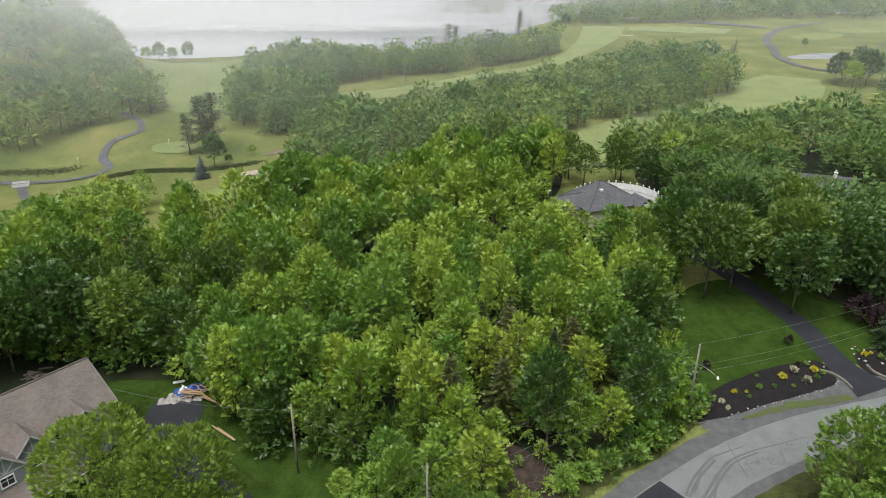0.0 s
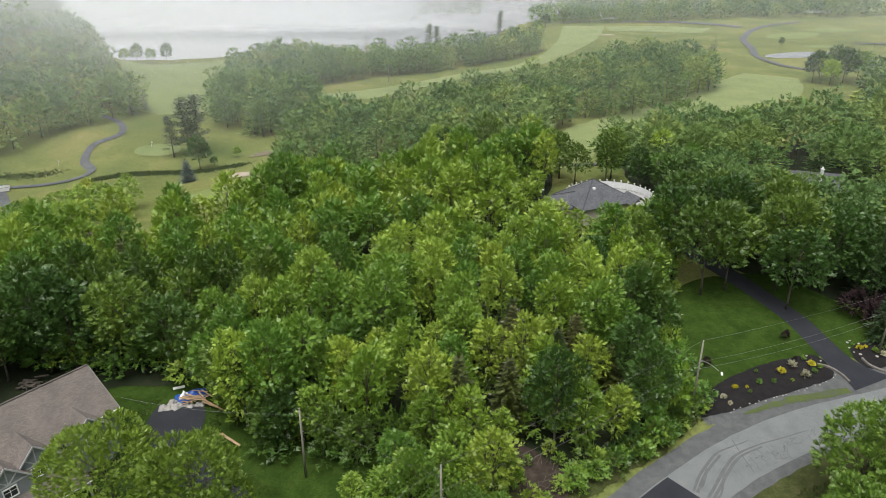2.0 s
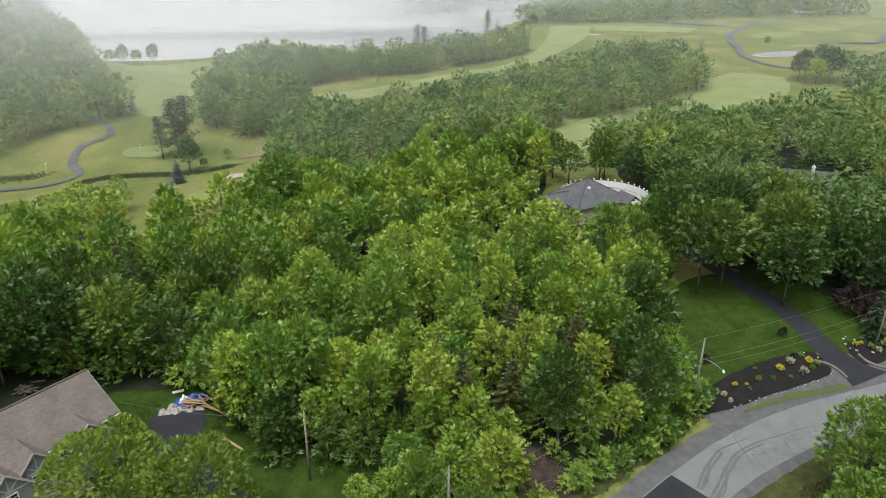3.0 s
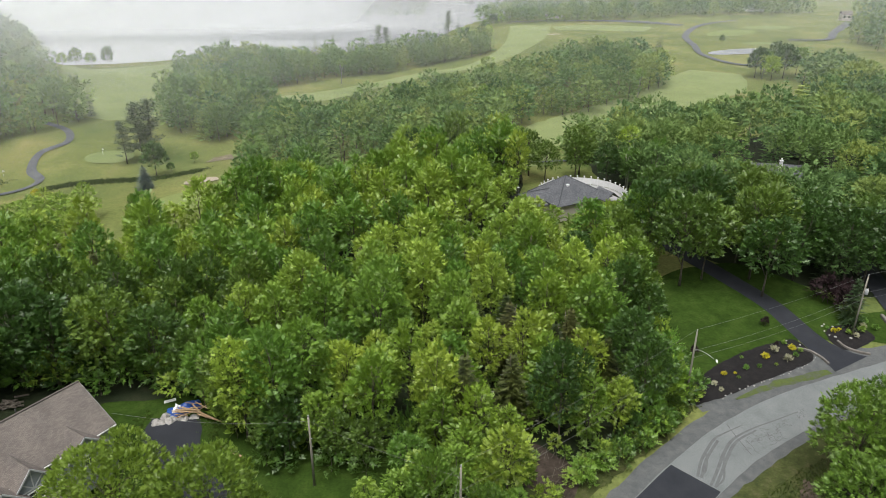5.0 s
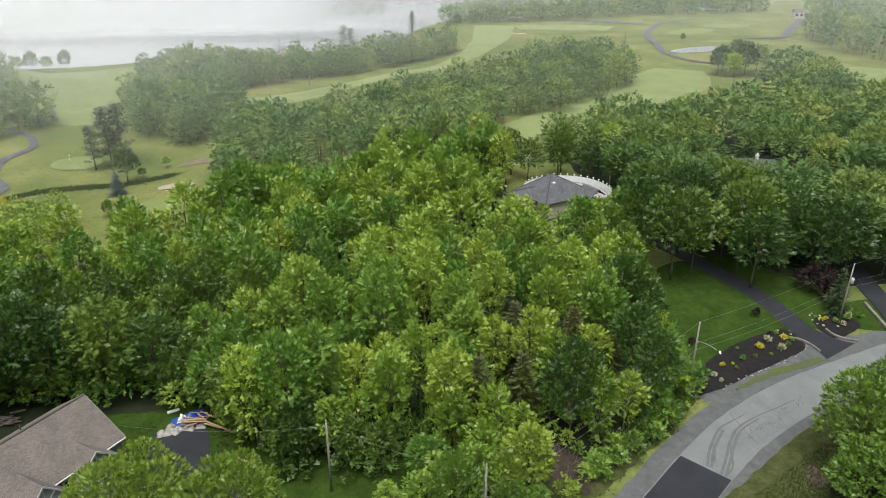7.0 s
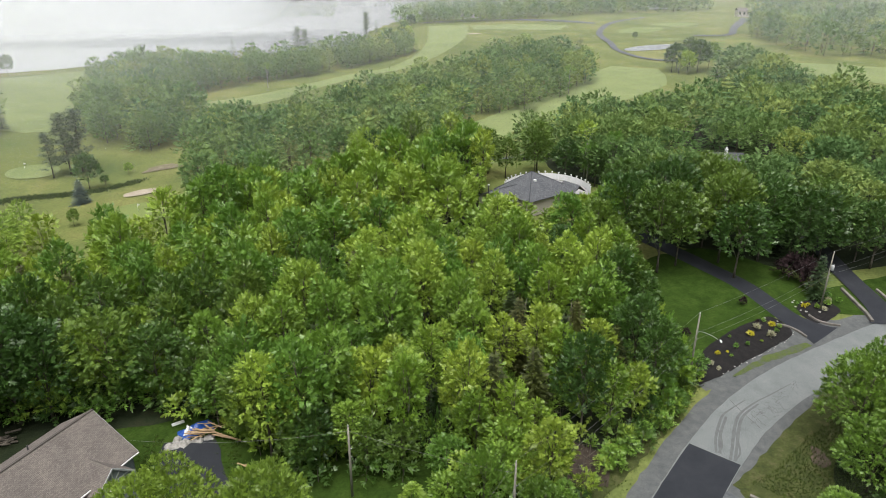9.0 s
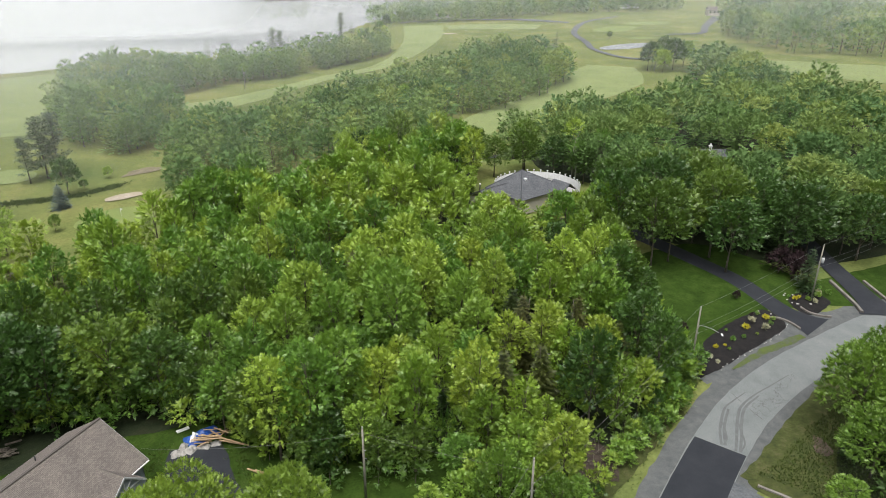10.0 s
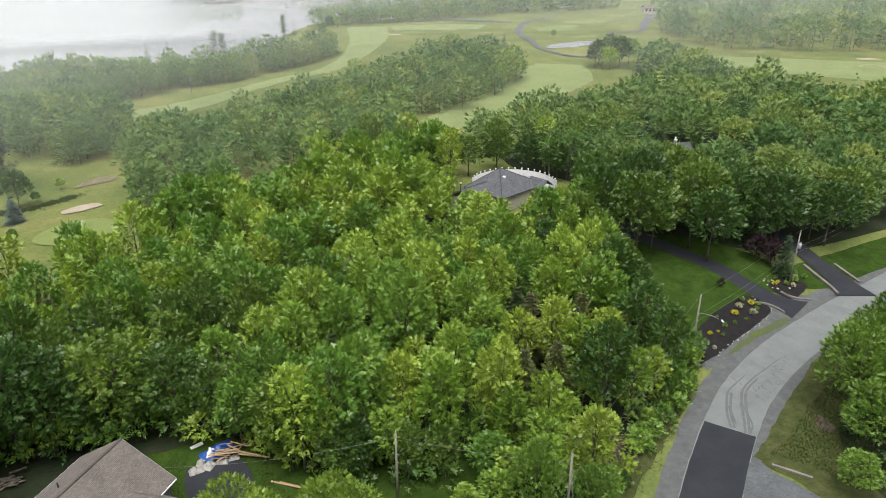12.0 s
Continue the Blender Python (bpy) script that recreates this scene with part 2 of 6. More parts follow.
def strip(name, points, mat, lift, label="", category="", kind="structure", step=1.5, across=6, ragged=0.0, parent=None, depth=0.0):
    """A band laid on the ground: rows of x, y, width along its middle line."""
    line = smooth_line(points, step)
    d = np.gradient(line[:, :2], axis=0)
    d /= np.linalg.norm(d, axis=1)[:, None]
    side = np.stack([d[:, 1], -d[:, 0]], 1)
    verts, faces = [], []
    for i, (x, y, w) in enumerate(line):
        for k in range(across + 1):
            u = k / across - 0.5
            s = u * w
            if ragged and k in (0, across):
                s += ragged * noise.noise((x * 0.5, y * 0.5, 7.0 * k)) + 0.5 * ragged * noise.noise((x * 1.7, y * 1.7, 3.0 * k))
            px, py = x + side[i, 0] * s, y + side[i, 1] * s
            verts.append((px, py, float(ground_z(px, py)) + lift))
    for i in range(len(line) - 1):
        for k in range(across):
            a = i * (across + 1) + k
            faces.append((a, a + 1, a + across + 2, a + across + 1))
    return tagged(put(name, verts, faces, mat, parent, smooth=True), label, category, "", kind)


def patch(name, outline, mat, lift, label="", category="", kind="structure", rings=5, ragged=0.0, dish=0.0):
    """A rounded patch laid on the ground, from a closed line of x, y."""
    pts = list(outline)
    line = smooth_line([pts[-1]] + pts + pts[:2], 1.2 if len(pts) < 40 else 3.0)
    k = [i for i in range(len(line)) if np.allclose(line[i], pts[0])][0]
    e = [i for i in range(k + 1, len(line)) if np.allclose(line[i], pts[0])]
    line = line[k:(e[0] if e else len(line))]
    c = line.mean(0)
    verts, faces = [(*c, float(ground_z(*c)) + lift - dish)], []
    n = len(line)
    for r in range(1, rings + 1):
        for x, y in line:
            q = r / rings
            if ragged and r == rings:
                q += ragged * noise.noise((x * 0.6, y * 0.6, 2.0))
            px, py = c[0] + (x - c[0]) * q, c[1] + (y - c[1]) * q
            verts.append((px, py, float(ground_z(px, py)) + lift - dish * (1 - min(q, 1) ** 3)))
    for i in range(n):
        faces.append((0, 1 + i, 1 + (i + 1) % n))
        for r in range(rings - 1):
            a, b = 1 + r * n + i, 1 + r * n + (i + 1) % n
            faces.append((a, a + n, b + n, b))
    return tagged(put(name, verts, faces, mat, smooth=True), label, category, "", kind)


def box(bm, x0, y0, z0, x1, y1, z1, m=None):
    vs = [Vector((x, y, z)) for z in (z0, z1) for x, y in ((x0, y0), (x1, y0), (x1, y1), (x0, y1))]
    vs = [bm.verts.new(m @ v if m else v) for v in vs]
    for f in ((3, 2, 1, 0), (4, 5, 6, 7), (0, 1, 5, 4), (1, 2, 6, 5), (2, 3, 7, 6), (3, 0, 4, 7)):
        bm.faces.new([vs[i] for i in f])


def tube(points, radii, sides=8):
    """Verts and faces of a tapered tube along points."""
    verts, faces = [], []
    pts = [Vector(p) for p in points]
    for i, p in enumerate(pts):
        d = (pts[min(i + 1, len(pts) - 1)] - pts[max(i - 1, 0)]).normalized()
        u = d.orthogonal().normalized() if abs(d.z) < 0.95 else Vector((1, 0, 0))
        v = d.cross(u).normalized()
        u = v.cross(d)
        for k in range(sides):
            a = 2 * math.pi * k / sides
            verts.append(p + radii[i] * (math.cos(a) * u + math.sin(a) * v))
    for i in range(len(pts) - 1):
        for k in range(sides):
            a, b = i * sides + k, i * sides + (k + 1) % sides
            faces.append((a, b, b + sides, a + sides))
    faces.append(tuple(range(sides))[::-1])
    faces.append(tuple(range((len(pts) - 1) * sides, len(pts) * sides)))
    return verts, faces


def join(pieces):
    verts, faces = [], []
    for v, f in pieces:
        o = len(verts)
        verts += list(v)
        faces += [tuple(i + o for i in q) for q in f]
    return verts, faces


def inside(x, y, poly):
    """Which of the places lie inside a polygon of the plan."""
    x, y = np.asarray(x), np.asarray(y)
    hit = np.zeros(x.shape, bool)
    for (x0, y0), (x1, y1) in zip(poly, list(poly[1:]) + [poly[0]]):
        cross = (y0 > y) != (y1 > y)
        with np.errstate(divide="ignore", invalid="ignore"):
            hit ^= cross & (x < (x1 - x0) * (y - y0) / (y1 - y0) + x0)
    return hit


# ---- ground, lake, golf course ----
def axis(lo, hi, step, reach):
    mid = np.arange(lo, hi + 0.1, step)
    grow = np.cumsum(step * 1.22 ** np.arange(1, 40))
    grow = grow[grow < reach]
    return np.concatenate([(lo - grow)[::-1], mid, hi + grow])


gx, gy = axis(-250, 430, 3.2, 4200), axis(30, 600, 3.2, 4200)
GX, GY = np.meshgrid(gx, gy)
GZ = ground_z(GX, GY)
nx = len(gx)
quads = [(j * nx + i, j * nx + i + 1, (j + 1) * nx + i + 1, (j + 1) * nx + i) for j in range(len(gy) - 1) for i in range(nx - 1)]
tagged(put("ground", np.stack([GX, GY, GZ], -1).reshape(-1, 3), quads, M_ROUGH, smooth=True),
       "rolling ground of rough yellow-green grass", "ground", "", "structure")
tagged(put("water", [(-4500, 380, LAKE_LEVEL), (4500, 380, LAKE_LEVEL), (4500, 4800, LAKE_LEVEL), (-4500, 4800, LAKE_LEVEL)], [(0, 1, 2, 3)], M_WATER),
       "still grey lake water under fog", "lake", "", "structure")

MANY = dict(step=4.0, across=8)
strip("fairway_1", [(-116, 322, 14), (-120, 338, 34), (-132, 380, 46), (-148, 430, 60), (-160, 490, 62)], M_FAIRWAY, 0.18, "pale mown golf fairway running down to the lake", "fairway", ragged=1.5, **MANY)
strip("fairway_2", [(-60, 372, 8), (-50, 376, 18), (-30, 382, 22), (0, 406, 14), (29, 426, 12), (60, 440, 14), (92, 488, 20), (118, 548, 30), (135, 610, 34)], M_FAIRWAY, 0.18, "mown golf fairway between two belts of trees", "fairway", ragged=1.5, **MANY)
strip("fairway_3", [(44, 218, 10), (52, 245, 15), (64, 272, 20), (95, 295, 26), (135, 320, 36), (165, 350, 44), (190, 385, 28)], M_FAIRWAY, 0.18, "wide pale mown golf fairway", "fairway", ragged=1.5, **MANY)
strip("fairway_4", [(245, 372, 20), (290, 318, 44), (330, 275, 64), (380, 225, 80)], M_FAIRWAY, 0.18, "mown golf fairway beyond the woods", "fairway", ragged=1.5, **MANY)
strip("fairway_5", [(150, 590, 26), (185, 585, 34), (220, 560, 26)], M_FAIRWAY, 0.18, "distant striped fairway in haze", "fairway", ragged=1.5, **MANY)


def ellipse(x, y, a, b, turn=0.0, n=14, wob=0.12, seed=0):
    out = []
    for i in range(n):
        t = 2 * math.pi * i / n
        r = 1 + wob * noise.noise((math.cos(t) * 1.3, math.sin(t) * 1.3, seed * 3.1))
        u, v = a * r * math.cos(t), b * r * math.sin(t)
        c, s = math.cos(radians(turn)), math.sin(radians(turn))
        out.append((x + c * u - s * v, y + s * u + c * v))
    return out


for i, (x, y, a, b, turn) in enumerate([(-65, 211, 11, 9, 20), (-107, 271, 9, 6, 10), (-133, 480, 22, 10, 0), (268, 520, 22, 12, 20), (310, 540, 20, 10, 0), (262, 470, 12, 6, 0), (-34, 352, 9, 5, 0)]):
    patch("green_%d" % (i + 1), ellipse(x, y, a, b, turn, seed=i), M_FAIRWAY if i == 1 else M_GREEN, 0.26, "smooth pale putting green", "putting green")
for i, (x, y, a, b, turn, lab) in enumerate([(-65, 232, 5.5, 3.2, 15, "pale sand bunker beside a green"), (-63, 264, 7, 4, 15, "worn sandy bunker overgrown at its rim"), (141, 553, 6, 2.5, 0, "pale sand bunker on a far fairway"),
                                             (356, 309, 7, 3.5, -20, "pale sand bunker in a fairway"), (335, 290, 8, 4, -20, "pale sand bunker in a fairway")]):
    tagged(patch("sand_bunker", ellipse(x, y, a, b, turn, seed=i + 9, wob=0.5), M_WORNSAND if "overgrown" in lab else M_SAND, 0.26, dish=0.2), lab, "sand bunker", "golf bunkers", "structure")
patch("pond", ellipse(233, 438, 24, 9, 15, seed=4), M_WATER, 0.26, "small still pond reflecting white sky", "pond")
strip("cart_path_1", [(-118, 178, 3), (-130, 204, 3), (-143, 225, 3), (-152, 238, 3), (-160, 243, 3)], M_CART, 0.35, "narrow grey asphalt cart path", "cart path")
strip("cart_path_2", [(-185, 238, 3), (-165, 241, 3), (-149, 242, 3), (-131, 245, 3), (-126, 253, 3.2), (-133, 264, 3.4), (-134, 276, 3.2), (-127, 286, 3), (-133, 302, 3), (-148, 318, 3)], M_CART, 0.34, "winding grey asphalt cart path", "cart path")
strip("cart_path_3", [(240, 390, 3.5), (212, 402, 3.5), (203, 430, 4), (212, 460, 4.5), (230, 515, 5), (262, 560, 5), (310, 590, 4)], M_CART, 0.5, "winding grey cart path past a pond", "cart path", step=3.0)
strip("cart_path_4", [(120, 640, 4), (170, 640, 5), (215, 615, 9), (250, 565, 6)], M_CART, 0.6, "grey path in front of far trees", "cart path", step=3.0)
strip("cart_path_5", [(290, 480, 4), (318, 478, 5), (345, 510, 6), (400, 570, 9)], M_CART, 0.6, "grey lane between far woods", "cart path", step=3.0)
strip("cart_path_6", [(40, 226, 3), (55, 228, 3), (75, 236, 3)], M_CART, 0.45, "grey cart path crossing a fairway", "cart path")

# ---- road and drives ----
ROAD = [(-62, -8), (-30, 16), (-8, 36), (6, 48.6), (17.1, 58.3), (24.5, 64.6), (31.3, 69.9), (41, 76.2), (54.6, 82.0), (74.3, 88.4), (94, 92.6), (120, 97), (170, 104), (240, 108)]
strip("road_shoulder", [(x, y, 13.0) for x, y in ROAD], M_GRAVEL, 0.03, "grey gravel road shoulder with weeds", "road shoulder", ragged=0.3, across=10)
strip("road", [(x, y, 7.5) for x, y in ROAD], M_ASPHALT_OLD, 0.06, "worn pale grey asphalt road, cracked", "road", ragged=0.12, across=8)
fresh = strip("road_resurfacing", [(x, y, 7.2) for x, y in ROAD[:6]] + [(31.2, 69.8, 7.2)], M_ASPHALT_NEW, 0.085, "fresh black asphalt stretch of road", "road", ragged=0.05, across=8)
strip("driveway_1", [(69.2, 92.4, 9.5), (68.4, 94.2, 7.2), (67, 98, 5.4), (65.8, 104, 4.8), (64.6, 111, 4.6), (62.5, 119, 4.6), (60, 127, 4.8), (55, 138, 5), (50, 146, 5)], M_ASPHALT_NEW, 0.10, "smooth black asphalt driveway", "driveway")
strip("driveway_2", [(84, 92.5, 8), (86, 97, 5.2), (88, 104, 4.6), (90, 112, 4.5), (95, 128, 4.5)], M_ASPHALT_NEW, 0.2, "dark asphalt driveway", "driveway")
strip("driveway_3", [(-39.4, 87.0, 6.5), (-39.2, 83.5, 8), (-38, 79, 7), (-34.5, 73.5, 5.2), (-27, 67.2, 4.6), (-15, 57, 4.6), (-3, 46, 4.6), (2, 42, 5)], M_ASPHALT_NEW, 0.08, "black asphalt driveway with a turning place", "driveway", ragged=0.15)
strip("driveway_4", [(23.5, 63.5, 8), (27.2, 59.2, 6.2), (29.6, 54, 5), (31.5, 46, 5), (33, 38, 5)], M_CART, 0.073, "grey asphalt driveway opening on the road", "driveway", ragged=0.15)

# ---- lawns, beds, woodland floor and painted shade ----
def sheet(name, poly, mat, lift, cell, label, category, ragged=0.25):
    """A sheet on the ground over a polygon of the plan; its edge follows the polygon's rounded line."""
    pts = list(poly)
    line = smooth_line([pts[-1]] + pts + pts[:2], cell * 0.6)
    first = np.argmin(np.hypot(*(line - pts[0]).T))
    last = first + 3 + np.argmin(np.hypot(*(line[first + 3:] - pts[0]).T))
    p = line[first:last]
    p = p + ragged * np.array([(noise.noise((x * 0.9, y * 0.9, 1.0)), noise.noise((x * 0.9, y * 0.9, 8.0))) for x, y in p])
    xs, ys = np.arange(p[:, 0].min() - cell, p[:, 0].max() + 2 * cell, cell), np.arange(p[:, 1].min() - cell, p[:, 1].max() + 2 * cell, cell)
    X, Y = np.meshgrid(xs, ys)
    within = inside(X, Y, [tuple(q) for q in p])
    for j, i in zip(*np.nonzero(~within)):
        d = (p[:, 0] - X[j, i]) ** 2 + (p[:, 1] - Y[j, i]) ** 2
        k = d.argmin()
        if d[k] < 2.2 * cell * cell:
            X[j, i], Y[j, i] = p[k]
    Z = ground_z(X, Y) + lift
    used, verts, faces = {}, [], []
    for j in range(len(ys) - 1):
        for i in range(len(xs) - 1):
            four = ((j, i), (j, i + 1), (j + 1, i + 1), (j + 1, i))
            if any(within[q] for q in four):
                f = []
                for q in four:
                    if q not in used:
                        used[q] = len(verts)
                        verts.append((X[q], Y[q], Z[q]))
                    f.append(used[q])
                faces.append(f)
    return tagged(put(name, verts, faces, mat, smooth=True), label, category, "", "structure")


W_FRONT = [(-150, 96), (-62, 97), (-46, 97), (-38, 92), (-33, 84), (-28, 80), (-16, 76), (-4, 74), (4, 62), (10, 66), (19, 72.5), (33, 81.5), (36, 88), (36.6, 96), (39.2, 108), (45, 119), (49, 130), (53, 146), (30, 148),
           (25, 160), (31, 176), (35, 200), (32, 212), (12, 212), (-10, 198), (-20, 194), (-31, 192), (-37, 181), (-43, 164), (-55, 147), (-78, 146), (-92, 130), (-150, 118)]
W_GULLY = [(-106, 150), (-112, 180), (-109, 196), (-101, 203), (-90, 203), (-87, 190), (-84, 160), (-92, 134)]
W_LAKESIDE = [(-90, 300), (-70, 288), (-56, 300), (-56, 350), (-66, 385), (-66, 405), (-40, 422), (0, 436), (30, 452), (62, 470), (88, 505), (80, 520), (55, 496), (20, 478), (-20, 464), (-60, 458), (-104, 474), (-112, 430), (-108, 360), (-100, 318)]
W_MID = [(-84, 306), (-72, 296), (-54, 288), (-48, 262), (-52, 238), (-46, 214), (-20, 222), (12, 226), (32, 222), (40, 256), (56, 286), (84, 297), (114, 314), (136, 336), (152, 372), (152, 396), (125, 402), (100, 386), (70, 362), (40, 340), (10, 317), (-25, 296), (-60, 296)]
W_HOUSES = [(54, 180), (64, 160), (56, 140), (66, 126), (82, 114), (98, 112), (125, 113), (170, 116), (230, 119), (262, 135), (240, 165), (214, 192), (208, 235), (210, 275), (226, 305), (240, 345), (222, 352), (200, 305), (175, 268), (140, 244), (100, 236), (64, 230), (57, 212), (56, 196)]
W_HILL = [(-133, 306), (-150, 296), (-170, 272), (-260, 268), (-400, 300), (-440, 480), (-330, 520), (-240, 500), (-212, 455), (-178, 400), (-150, 350), (-130, 320)]
W_FARRIGHT = [(300, 372), (345, 345), (420, 320), (520, 290), (640, 420), (560, 620), (430, 610), (370, 520), (330, 470)]
W_CLUB = [(90, 640), (140, 625), (230, 620), (300, 620), (420, 640), (420, 760), (160, 740), (110, 690)]
W_ROADSIDE = [(41, 56), (45, 63), (52, 67.5), (66, 74), (84, 80), (120, 87), (120, 60), (60, 40), (40, 42)]
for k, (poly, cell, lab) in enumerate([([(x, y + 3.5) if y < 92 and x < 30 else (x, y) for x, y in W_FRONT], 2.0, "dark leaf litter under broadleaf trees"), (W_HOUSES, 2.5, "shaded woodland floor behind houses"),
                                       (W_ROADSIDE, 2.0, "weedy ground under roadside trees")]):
    sheet("woodland_floor_%d" % (k + 1), poly, M_FLOOR_AND_SHADE, 0.06 if k == 1 else 0.1, cell, lab, "woodland floor")
LAWN_A = [(36, 88), (36.5, 96), (39, 108), (46, 121), (57, 127), (61.7, 120), (63.7, 111), (64.8, 104), (65.2, 100.5), (57, 96), (48, 92)]
LAWN_B = [(68.2, 100), (66.6, 106), (65.4, 112), (63.4, 120), (62, 128), (70, 126), (78, 112), (76, 101)]
LAWN_C = [(-100, 55), (-98, 104), (-60, 104), (-42, 104), (-32, 99), (-27, 91), (-20, 87), (-10, 83), (-2, 80), (4, 66), (-6, 50), (-20, 52), (-34, 58), (-60, 52)]
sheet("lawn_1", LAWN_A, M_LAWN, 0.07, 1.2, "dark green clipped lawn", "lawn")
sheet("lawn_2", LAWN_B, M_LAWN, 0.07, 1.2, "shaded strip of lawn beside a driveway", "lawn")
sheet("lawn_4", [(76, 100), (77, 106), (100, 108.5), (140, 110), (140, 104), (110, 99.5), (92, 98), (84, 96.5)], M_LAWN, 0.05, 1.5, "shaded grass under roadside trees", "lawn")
# dark sheet over the lawn paints the shade of house and trees
sheet("woodland_floor_4", [(-104, 84), (-104, 106), (-42, 106), (-33, 97), (-37, 93.4), (-44, 91.5), (-50, 91.5), (-57, 88), (-75, 84)], M_FLOOR_AND_SHADE, 0.12, 1.5, "dark sheet painted for tree shade on a lawn", "woodland floor")
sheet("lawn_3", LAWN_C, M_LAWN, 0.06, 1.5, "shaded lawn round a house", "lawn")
MULCH = [(36.9, 84.4), (39.6, 88.6), (43.7, 92), (48, 94.4), (52.3, 96.6), (58, 98.6), (63.2, 99.8), (64.2, 96.4), (62.8, 93.6), (56, 90.4), (49, 87.7), (43, 85.4)]
sheet("mulch_bed", MULCH, M_MULCH, 0.12, 0.8, "planting bed of dark bark mulch", "flower bed")
sheet("mulch_bed_2", [(71, 96.5), (70, 100), (72, 103), (77, 104), (79, 100), (75, 97.5)], M_MULCH, 0.12, 0.8, "small mulch bed with shrubs and stones", "flower bed")
sheet("gravel_apron_2", [(60, 89), (61, 93), (64.6, 97.5), (70.6, 98.5), (76, 96.8), (84, 98.5), (95, 99.5), (97, 95), (80, 90.5), (68, 88)], M_GRAVEL, 0.04, 1.0, "grey gravel where drives meet a road", "gravel")
strip("gravel_apron_1", [(38, 83.6, 2), (44, 85.4, 3.4), (50, 87.0, 4.2), (57, 89.4, 4.6), (64, 91.8, 5)], M_GRAVEL, 0.045, "grey gravel between a flower bed and a road", "gravel", ragged=0.3)
strip("weedy_verge_1", [(44.5, 84.6, .4), (50, 86.5, 1.3), (57, 88.7, 1.7), (64, 90.5, 1.4)], M_PATCHY, 0.09, "strip of bright weeds on a gravel shoulder", "verge", ragged=0.6)
strip("weedy_verge_4", [(1, 59.6, 7), (8, 66.0, 6), (18, 72.2, 5), (31, 81.0, 4.4), (36, 84.6, 3)], M_VERGE, 0.13, "green weeds between a wood and a road shoulder", "verge", ragged=0.9)
strip("weedy_verge_5", [(30.6, 62.4, 3), (38, 66.0, 4), (48, 71.4, 4), (60, 77.0, 4), (80, 83.4, 4), (112, 90.4, 4)], M_VERGE, 0.08, "rough grass along a gravel shoulder", "verge", ragged=0.7)
sheet("weedy_verge_3", [(30.2, 62.6), (31.6, 58), (33.4, 50), (44, 46), (60, 60), (90, 78), (88, 82), (66, 76), (56, 73.5), (46, 70), (36, 65)], M_VERGE, 0.06, 1.0, "weedy grass verge beside a road", "verge")


# ---- trees ----
def leaf_tris(pos, axis_dir, normal, length, width, rng):
    """Pointed leaf sprays as arrays: three corners for each."""
    u = axis_dir / np.linalg.norm(axis_dir, axis=1)[:, None]
    v = np.cross(normal, u)
    v /= np.linalg.norm(v, axis=1)[:, None] + 1e-9
    L, W = length[:, None], width[:, None]
    return np.stack([pos - v * W * 0.5, pos + v * W * 0.5, pos + u * L], 1).reshape(-1, 3)


class Crown:
    """The leaves of a tree, three corners for each, and the ends of its boughs."""

    def __init__(self, sprays, ends=()):
        self.sprays, self.ends = sprays, ends

    def moved(self, R, t):
        return Crown(self.sprays @ R.T + t)


def branchlets(p, n, rng, leaves, size, reach):
    """Leafy shoots at places p that grow outwards along n: leaves in two rows along each, turned to the light."""
    m = len(p)
    up = np.array([0, 0, 1.0])
    ax = n * 0.75 + up * 0.3 + rng.normal(0, 0.25, (m, 3))
    ax /= np.linalg.norm(ax, axis=1)[:, None]
    nor = n * 0.85 + up * 0.45 + rng.normal(0, 0.2, (m, 3))
    side = np.cross(nor, ax)
    side /= np.linalg.norm(side, axis=1)[:, None] + 1e-9
    nor = np.cross(ax, side)
    r = reach * rng.uniform(0.65, 1.35, m)
    s = np.linspace(0.0, 0.8, leaves)
    sign = np.where(np.arange(leaves) % 2 == 0, 1.0, -1.0)
    out = np.concatenate([sign[:-1] * 0.85, [0.0]])
    pos = p[:, None] + ax[:, None] * (r[:, None] * s)[..., None] + rng.normal(0, size * 0.12, (m, leaves, 3))
    d = ax[:, None] * rng.uniform(0.45, 0.9, (m, leaves, 1)) + side[:, None] * (out * rng.uniform(0.7, 1.2, (m, leaves)))[..., None]
    nn = nor[:, None] + rng.normal(0, 0.2, (m, leaves, 3))
    L = size * rng.uniform(0.75, 1.3, (m, leaves)) * (1.1 - 0.35 * s)
    return leaf_tris(pos.reshape(-1, 3), d.reshape(-1, 3), nn.reshape(-1, 3), L.ravel(), L.ravel() * rng.uniform(0.5, 0.72, m * leaves), rng)


